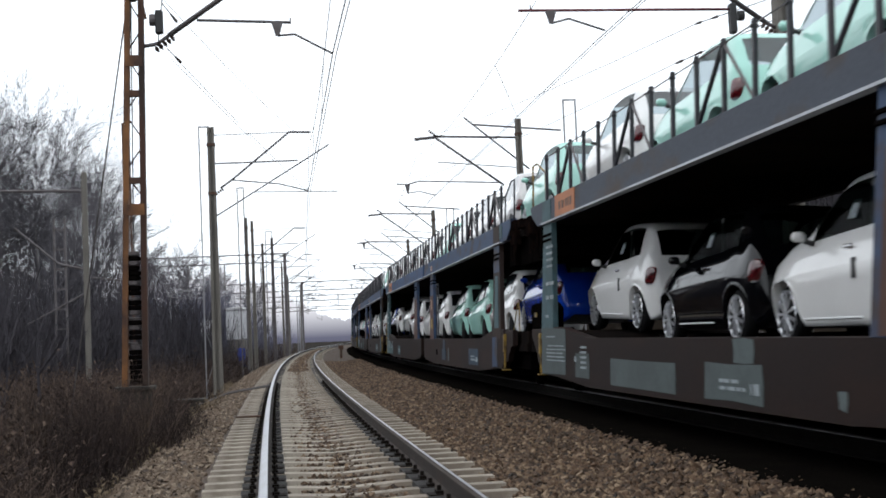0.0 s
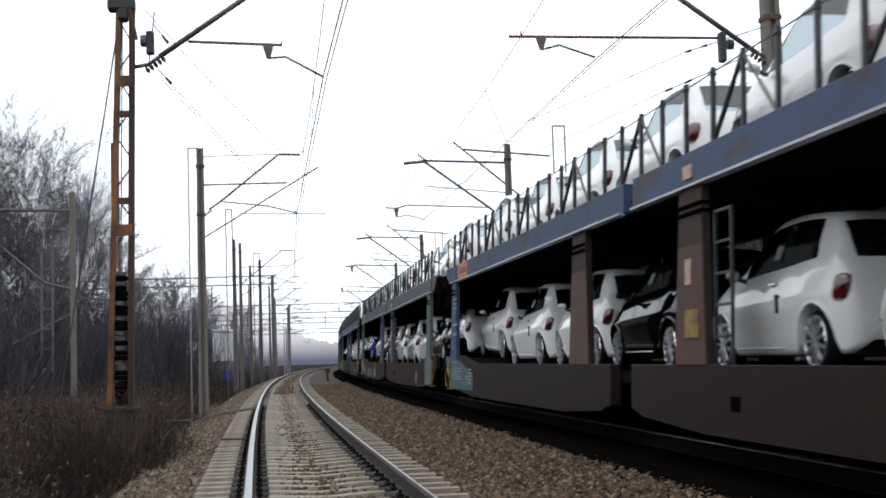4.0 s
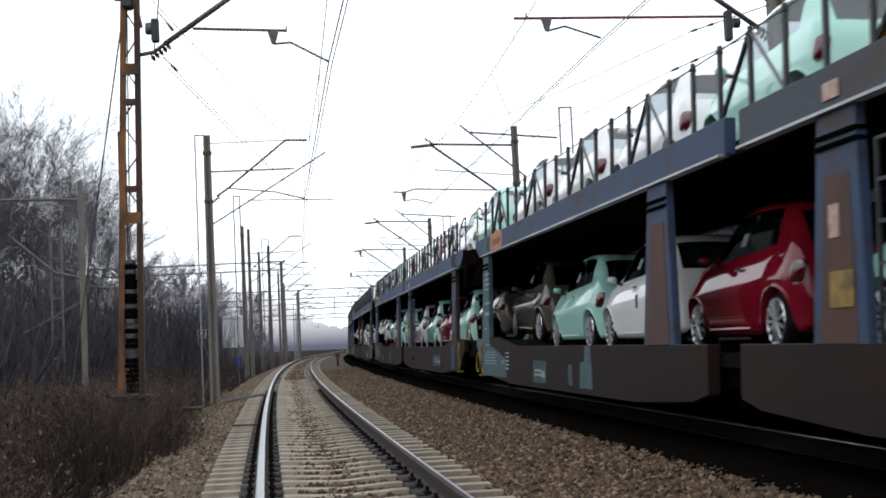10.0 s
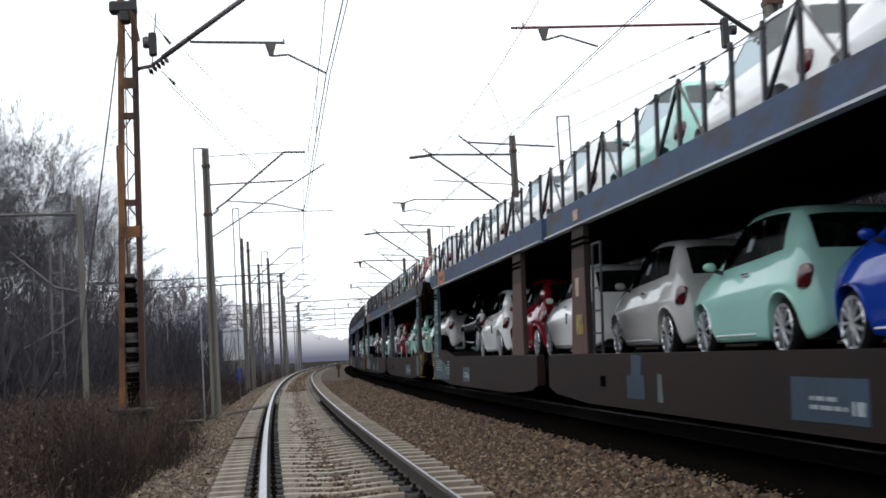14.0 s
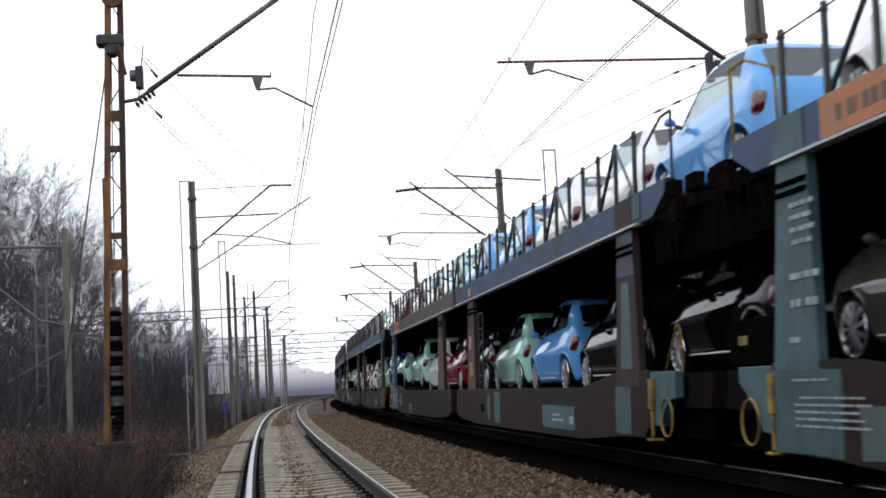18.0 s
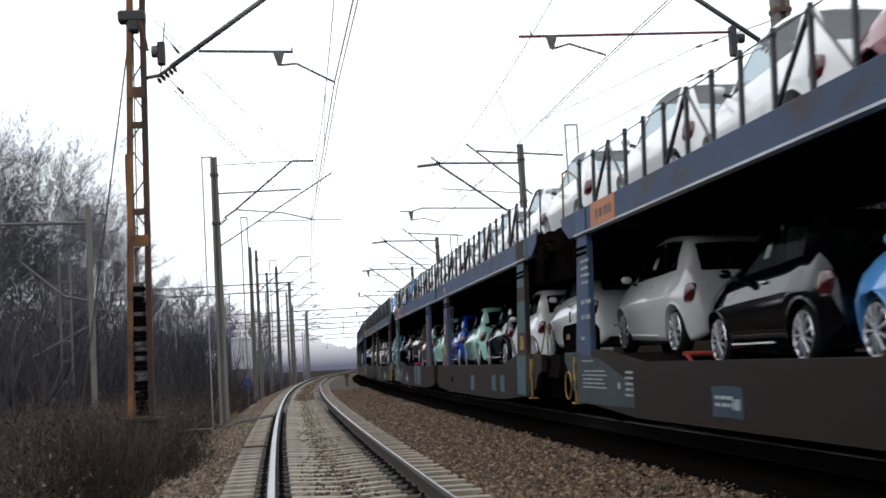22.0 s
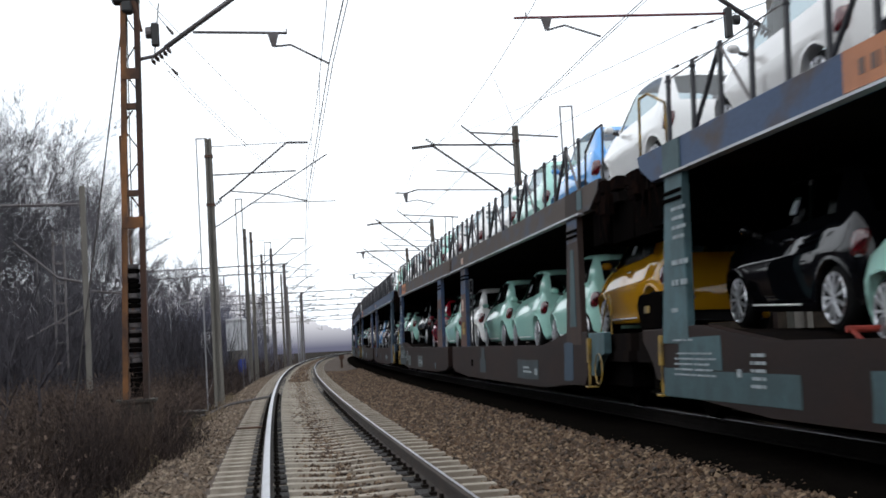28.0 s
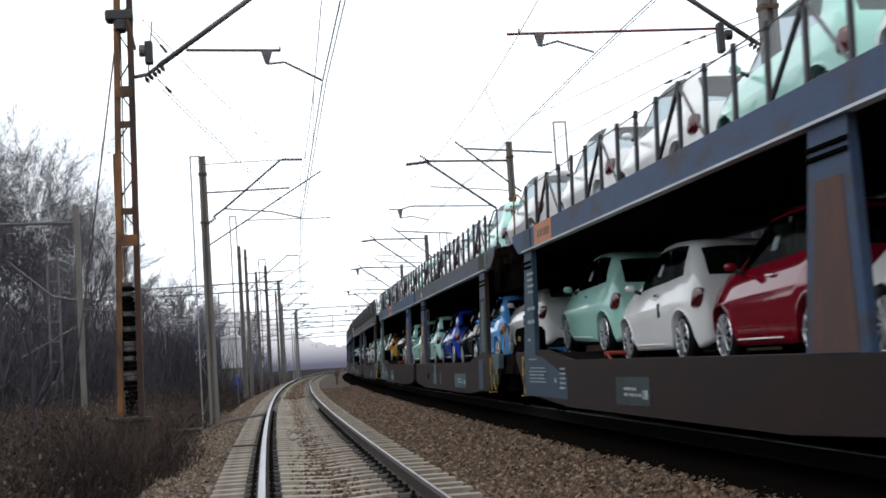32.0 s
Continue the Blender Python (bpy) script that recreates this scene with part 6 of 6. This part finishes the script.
def thicket_mesh(seed, width, height, stems, leaves, mat, r=0.012, wild=0.22):
    """A tangle of stems with side twigs, and a few dead leaves left on them."""
    rng = random.Random(seed)
    st = Sticks()
    for _ in range(stems):
        x, y = rng.gauss(0, width * 0.30), rng.gauss(0, width * 0.30)
        h = height * rng.uniform(0.45, 1.0) * max(0.45, 1 - 0.25 * (x * x + y * y) / (width * width * 0.25))
        p, d = Vector((x, y, -0.1)), Vector((rng.uniform(-0.3, 0.3), rng.uniform(-0.3, 0.3), 1)).normalized()
        rr = r * rng.uniform(0.6, 1.3)
        for i in range(4):
            q = p + d * (h / 4)
            st.stick(p, q, rr, rr * 0.75)
            rr *= 0.75
            d = (d + Vector((rng.uniform(-1, 1), rng.uniform(-1, 1), 0.1 if wild < 0.3 else -0.25)) * wild).normalized()
            p = q
            for _ in range(2):
                e = (d + Vector((rng.uniform(-1, 1), rng.uniform(-1, 1), rng.uniform(-0.2, 0.8))) * 0.9).normalized()
                w = p + e * h * rng.uniform(0.1, 0.28)
                st.stick(p, w, rr * 0.6, rr * 0.3)
                if rng.random() < leaves:
                    st.leaf(w, 0.025 + 0.035 * rng.random(), rng)
        if rng.random() < leaves:
            for _ in range(3):
                st.leaf(p + Vector((rng.uniform(-0.06, 0.06), rng.uniform(-0.06, 0.06), rng.uniform(-0.12, 0.05))), 0.045, rng)
    return st.mesh("thicket", mat)


def plant(name, me, x, y, z, scale, turn, label, category, group="", kind=""):
    ob = new(name, me)
    ob.matrix_basis = pose(x, y, z, 0, 0, turn) @ Matrix.Diagonal((scale[0], scale[1], scale[2], 1))
    return tagged(ob, label, category, group, kind)


def build_vegetation():
    rng = random.Random(21)
    trees = [tree_meshes(40 + i, 14.0) for i in range(4)] + [tree_meshes(50, 14.0, 2, 0.012)]
    spots = [(-19.0, 64, 0.99), (-21.6, 62, 0.95), (-23, 68, 0.95), (-26.5, 72, 0.95), (-22, 78, 0.95), (-28, 60, 0.9), (-18.4, 70, 0.62), (-23.5, 85, 0.7),
             (-24, 92, 0.8), (-30, 84, 0.95), (-22, 100, 0.5), (-26, 108, 0.7), (-32, 98, 0.8), (-23, 122, 0.6), (-29, 130, 0.7), (-34, 118, 0.75), (-30, 150, 0.62), (-36, 160, 0.7), (-31, 185, 0.7), (-30, 215, 0.66)]
    for i, (x, y, sc) in enumerate(spots):
        sc *= 1.0 if y < 82 else 1.3
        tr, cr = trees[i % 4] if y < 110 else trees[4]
        tree = thing("bare_tree", "tall leafless deciduous tree with fine grey twigs in winter", "tree", "bare trees of the wood",
                     at=pose(x, y, -1.1, 0, 0, rng.uniform(0, 360)) @ Matrix.Diagonal((sc, sc, sc, 1)))
        part("trunk", tr, None, tree)
        part("crown", cr, None, tree)
    dense = [thicket_mesh(60 + i, 5.5, 5.6, 430, 0.0, M["thicket"], 0.03) for i in range(4)]
    # copies for the far rows, with haze painted into their wood
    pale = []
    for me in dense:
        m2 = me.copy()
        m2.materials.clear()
        m2.materials.append(M["hazed_wood"])
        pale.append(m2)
    label = "dense leafless grey-brown thicket of the wood edge"
    k = 0
    for y, x0, x1, hh in [(48, -34, -16, 1.0), (56, -40, -15, 1.1), (64, -40, -13.5, 1.05), (74, -42, -14.5, 1.05), (86, -44, -17, 1.0), (98, -42, -19, 1.0), (112, -44, -19.5, 1.3),
                          (128, -44, -20, 1.5), (150, -48, -24, 1.4), (172, -50, -27, 1.5), (205, -52, -28, 1.6)]:
        x = x0
        while x < x1:
            s = rng.uniform(0.9, 1.2) * hh
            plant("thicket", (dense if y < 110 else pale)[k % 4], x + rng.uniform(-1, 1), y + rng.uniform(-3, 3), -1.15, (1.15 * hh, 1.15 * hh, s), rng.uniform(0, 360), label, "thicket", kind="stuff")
            x += 4.4 * hh
            k += 1
    for y in range(-52, 30, 7):   # unseen thickets beside and behind, added to darken the cars' reflections
        plant("thicket", dense[k % 4], -18.5 + rng.uniform(-1, 1) + 0.06 * max(0, -y), y, -1.15, (1.7, 1.7, rng.uniform(1.5, 2.0)), rng.uniform(0, 360), label, "thicket", kind="stuff")
        k += 1
    for x in range(-10, 32, 9):
        plant("thicket", dense[k % 4], x, -58 + rng.uniform(-2, 2), -1.15, (1.8, 1.8, rng.uniform(1.5, 2.0)), rng.uniform(0, 360), label, "thicket", kind="stuff")
        k += 1
    for y in range(0, 330, 9):   # an unseen wood on the other side of the train, added to darken its openings
        for u in (18.0,):
            p = on_line(float(y), u)
            plant("thicket", dense[k % 4], p.x + rng.uniform(-1, 1), p.y + rng.uniform(-3, 3), ground_z(u) - 0.5, (1.6, 1.6, rng.uniform(0.8, 1.1)), rng.uniform(0, 360), label, "thicket", kind="stuff")
            k += 1
    weeds = [thicket_mesh(80 + i, 2.4, 1.9, 150, 0.3, M["brush_pale"] if i > 2 else M["brush"], 0.010, 0.5) for i in range(4)]
    label = "dead brown weeds and brambles on the embankment"
    for y in [7 + 1.7 * i for i in range(32)]:
        for u in (-3.55, -4.7, -6.0, -7.6, -9.4, -12.0, -14.5):
            if u < -10 and y < 14 or u > -4 and 30 < y < 38:
                continue
            p = on_line(y, 0)
            uu = u + rng.uniform(-0.5, 0.25)
            sc = rng.uniform(0.75, 1.15) * (0.8 if u > -4 else 0.95 if u > -5 else 1.0)
            plant("dead_weeds", weeds[k % 4], p.x + uu, p.y + rng.uniform(-0.8, 0.8), ground_z(uu), (0.75 if u > -4 else 1.15, 0.75 if u > -4 else 1.15, sc), rng.uniform(0, 360), label, "weeds", kind="stuff")
            k += 1
    for y, u, sc in ((17.0, -3.2, 1.0), (18.0, -3.0, 0.95), (18.6, -3.3, 1.1), (19.6, -2.7, 0.8), (20.6, -3.2, 1.0), (19.9, -2.95, 0.85), (20.2, -2.5, 0.75), (20.4, -2.75, 0.9), (19.2, -2.35, 0.6), (20.8, -2.2, 0.7), (22.2, -2.45, 0.7), (23.5, -2.9, 0.9), (26.0, -2.9, 0.85)):
        p = on_line(y, 0)
        plant("dead_weeds", weeds[k % 4], p.x + u, p.y, ground_z(u), (0.5, 0.5, sc), rng.uniform(0, 360), label, "weeds", kind="stuff")
        k += 1
    bush = [thicket_mesh(90 + i, 1.5, 1.6, 210, 0.9, M["brush_pale"], 0.009, 0.6) for i in range(2)]
    for i in range(26):
        y = 11 + 1.35 * i + rng.uniform(-0.6, 0.6)
        u = -3.9 - 4.5 * rng.random() ** 1.4
        p, w = on_line(y, 0), rng.uniform(0.8, 1.3)
        plant("bramble_bush", bush[i % 2], p.x + u, p.y, ground_z(u), (w, w, rng.uniform(0.95, 1.5)), rng.uniform(0, 360), "withered brown bramble bush among the dead weeds", "bush", "bramble bushes")
    for y in [62 + 5.5 * i for i in range(19)]:
        for u in (-4.6, -6.6, -9.5):
            p = on_line(y, 0)
            uu = u + rng.uniform(-0.5, 0.5)
            plant("dead_weeds", weeds[k % 4], p.x + uu, p.y + rng.uniform(-1.5, 1.5), ground_z(uu), (1.8, 1.8, rng.uniform(0.7, 1.25)), rng.uniform(0, 360), label, "weeds", kind="stuff")
            k += 1
    tuft = thicket_mesh(99, 0.5, 0.42, 40, 0.3, M["grass"], 0.004)
    for i in range(30):
        y = 9 + 45 * rng.random() ** 1.3
        p = on_line(y, 0)
        uu = rng.uniform(-3.0, -2.1)
        plant("dry_grass_tuft", tuft, p.x + uu, p.y, bed_z(uu), (1, 1, rng.uniform(0.5, 1.1)), rng.uniform(0, 360), "tuft of dry straw-coloured grass on the ballast shoulder", "grass", "grass tufts", "stuff")


build_vegetation()


# ---- lineside things ----
def lineside():
    # a second overhead line beyond the weeds
    mast = thing("catenary_mast", "grey concrete mast at the wood edge with an arm", "mast", "masts of the overhead line", at=pose(-13.2, 50, -1.2, 0, 0, 4))
    part("post", prism(B(), [(-0.10, -0.10), (0.10, -0.10), (0.10, 0.10), (-0.10, 0.10)], "z", 0, 8.9, 0.03), M["concrete"], mast)
    part("arm", tube(B(), (0, 0, 8.2), (-5.2, 0, 8.35), 0.06, sides=6), M["steel"], mast)
    part("bracket_tube", polytube([(0.0, 5.25), (-1.0, 5.5), (-2.6, 6.9)], 0.05), M["steel"], mast)
    part("stay_tube", polytube([(0.2, 4.95), (1.3, 4.8), (1.9, 4.5)], 0.035), M["steel"], mast)
    part("guy_tube", polytube([(0.0, 4.4), (-2.2, 3.3)], 0.03), M["steel"], mast)
    for x, y in ((-15.3, 54), (-24, 75)):
        m2 = thing("catenary_mast", "dark steel mast at the wood edge beside the line", "mast", "masts of the overhead line", at=pose(x, y, -1.2))
        for dx in (-0.22, 0.22):
            part("upright", box(B(), dx - 0.04, dx + 0.04, -0.04, 0.04, 0, 7.6), M["steel"], m2)
        for i in range(9):
            part("batten", box(B(), -0.2, 0.2, -0.03, 0.03, 0.7 + 0.8 * i, 0.78 + 0.8 * i), M["steel"], m2)
    # street lamp and thin posts near the yard
    for x, y, h in ((-18.6, 92, 5.6), (-17.4, 118, 5.0), (-13.4, 128, 4.8), (-13.0, 122, 5.6), (-14.6, 135, 6.4)):
        lamp = thing("lamp_post", "thin pale lamp post beside the yard", "lamp post", "lamp posts of the yard", at=pose(x, y, -1.1))
        part("pole", tube(B(), (0, 0, 0), (0, 0, h), 0.07, 0.045, sides=8), M["galvanised"], lamp)
        part("arm", tube(B(), (0, 0, h), (1.0, 0, h + 0.25), 0.035, sides=6), M["galvanised"], lamp)
        part("lamp_head", box(B(), 0.85, 1.5, -0.1, 0.1, h + 0.2, h + 0.32, 0.03), M["galvanised"], lamp)
    # relay cabinets and the white hut
    for x, y, w, h, z in ((-18.2, 104, 1.0, 1.2, 0.0),):
        c = thing("relay_cabinet", "pale grey signalling cabinet on a pole", "cabinet", "signalling cabinets", at=pose(x, y, -1.2))
        part("pole", box(B(), -0.06, 0.06, -0.06, 0.06, 0, 2.9), M["galvanised"], c)
        part("body", box(B(), -w / 2, w / 2, -0.25, 0.25, 2.85, 2.85 + h, 0.03), M["cabinet"], c)
        part("door", box(B(), -w / 2 + 0.06, w / 2 - 0.06, -0.27, -0.25, 2.93, 2.78 + h, 0.006), M["cabinet"], c)
    hut = thing("white_hut", "small white signal hut on a grey base beside the yard", "hut", at=pose(-17.2, 112, -1.2))
    part("wall", box(B(), -0.72, 0.72, -0.9, 0.9, 2.5, 4.95, 0.03), M["cabinet"], hut)
    part("plinth", box(B(), -0.7, 0.7, -0.8, 0.8, 0, 2.5), M["concrete"], hut)
    part("roof", prism(B(), [(-0.8, 4.95), (0.8, 4.95), (0.65, 5.15), (-0.65, 5.15)], "y", -1.0, 1.0, 0.02), M["cabinet"], hut)
    tarp = thing("blue_board", "small deep blue board standing by the line", "board", at=pose(-14.6, 97, -1.1))
    part("panel", box(B(), -0.28, 0.28, -0.04, 0.04, 0.35, 1.75, 0.03), M["blue_sheet"], tarp)
    part("leg", box(B(), -0.04, 0.04, 0.04, 0.1, 0, 1.6), M["galvanised"], tarp)
    # distant buildings of the yard
    for x, y, w, h in ((-41, 236, 9, 5.0),):
        b = thing("yard_building", "grey flat-roofed building far along the line", "building", "yard buildings", at=pose(x, y, -1.2))
        part("wall", box(B(), -w / 2, w / 2, -3, 3, 0, h), M["cabinet"], b)
        part("roof", box(B(), -w / 2 - 0.2, w / 2 + 0.2, -3.2, 3.2, h, h + 0.25, 0.02), M["concrete"], b)
        for i in range(4):
            part("window", box(B(), -w / 2 + 0.7 + i * w / 4.4, -w / 2 + 1.7 + i * w / 4.4, -3.03, -2.98, h * 0.5, h * 0.75), M["glass"], b)
    # cable box at the shoulder with its leads to the rail
    p = on_line(35, -2.8)
    boxt = thing("cable_box", "weathered concrete track cable box on the ballast shoulder", "cable box", at=pose(p.x, p.y, bed_z(-2.8) + 0.06, 0, 0, heading(35)))
    part("lid", box(B(), -0.5, 0.35, -0.3, 0.3, 0.30, 0.40, 0.02), M["old_concrete"], boxt)
    part("leg", box(B(), -0.05, 0.15, -0.15, 0.15, 0, 0.30, 0.01), M["concrete"], boxt)
    part("leg", box(B(), -0.42, -0.3, -0.15, 0.15, 0, 0.30, 0.01), M["rust_dark"], boxt)
    for dy in (0.0, 0.8):
        a, b, c = on_line(35.2 + dy, -2.7, bed_z(-2.7) + 0.2), on_line(36 + dy, -1.9, -0.2), on_line(36.6 + dy, -0.83, -0.08)
        tagged(wire("bond_cable", [a, b, c], 0.02, "black bond cable lying over the sleepers to the rail", 3), category="cable")
    drain = thing("sleeper_tie", "dark steel sleeper tie across the track end", "plate", at=pose(*on_line(23.1, -1.02, -0.135), 0, 0, heading(23)))
    part("plate", box(B(), -0.28, 0.24, -0.05, 0.05, 0, 0.03, 0.006), M["rust_dark"], drain)
    # small marker post between the tracks
    p = on_line(88, 2.5)
    post = thing("marker_post", "small dark marker post between the two tracks", "marker post", at=pose(p.x, p.y, -0.26))
    part("post", box(B(), -0.07, 0.07, -0.05, 0.05, 0, 0.75, 0.01), M["rust_dark"], post)
    part("head", box(B(), -0.16, 0.16, -0.06, 0.06, 0.6, 0.85, 0.01), M["rust_dark"], post)
    # the wood of the far distance: a glowing sheet with haze painted in
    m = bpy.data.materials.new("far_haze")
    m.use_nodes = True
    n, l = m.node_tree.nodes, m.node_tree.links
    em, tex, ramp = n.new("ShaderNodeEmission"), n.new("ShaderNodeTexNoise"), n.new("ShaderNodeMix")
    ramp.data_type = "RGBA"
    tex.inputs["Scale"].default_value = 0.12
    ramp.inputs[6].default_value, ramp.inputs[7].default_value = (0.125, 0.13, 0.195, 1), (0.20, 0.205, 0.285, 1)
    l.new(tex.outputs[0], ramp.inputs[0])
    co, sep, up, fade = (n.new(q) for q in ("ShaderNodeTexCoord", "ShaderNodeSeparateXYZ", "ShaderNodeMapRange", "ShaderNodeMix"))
    # painted haze: the colour pales to the sky's tone with height
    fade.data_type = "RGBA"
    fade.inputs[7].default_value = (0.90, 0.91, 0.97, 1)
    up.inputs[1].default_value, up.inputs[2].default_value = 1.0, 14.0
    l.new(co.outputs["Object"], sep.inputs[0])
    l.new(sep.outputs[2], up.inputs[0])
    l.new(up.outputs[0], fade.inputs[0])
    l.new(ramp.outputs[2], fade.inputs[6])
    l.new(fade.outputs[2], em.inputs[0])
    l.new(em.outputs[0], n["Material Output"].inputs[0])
    rng = random.Random(8)
    verts, faces = [], []
    for i in range(2401):
        deg = -75 + 130 * i / 2400
        a = radians(deg)
        x, y = 620 * math.sin(a), 620 * math.cos(a)
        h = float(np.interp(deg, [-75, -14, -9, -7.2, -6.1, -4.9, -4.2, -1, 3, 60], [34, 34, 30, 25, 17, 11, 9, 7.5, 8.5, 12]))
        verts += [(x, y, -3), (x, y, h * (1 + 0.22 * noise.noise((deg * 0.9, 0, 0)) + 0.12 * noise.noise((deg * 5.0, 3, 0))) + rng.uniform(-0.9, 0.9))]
    for i in range(2400):
        faces.append((2 * i, 2 * i + 2, 2 * i + 3, 2 * i + 1))
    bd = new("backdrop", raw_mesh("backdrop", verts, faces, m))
    tagged(bd, "pale lavender glowing sheet of distant woods with painted haze", "backdrop", kind="structure")


lineside()


# ---- what moves ----
def motions():
    times = [2.0 * i for i in range(17)]
    table = {n: [(t, wagon_pose(t, n)) for t in times] for n in range(-4, 11)}
    for ob, n, local in MOVERS:
        walk(ob, [(t, m @ local) for t, m in table[n]])
    for wheelset, n, y in WHEELSETS:
        turns = [(i / FPS, (wagon_way(i / FPS, n) - wagon_way(0, n)) / WHEEL_RADIUS) for i in range(32 * FPS + 1)]
        walk(wheelset, [(t, pose(0, y, WHEEL_RADIUS, -math.degrees(a))) for t, a in turns])


motions()
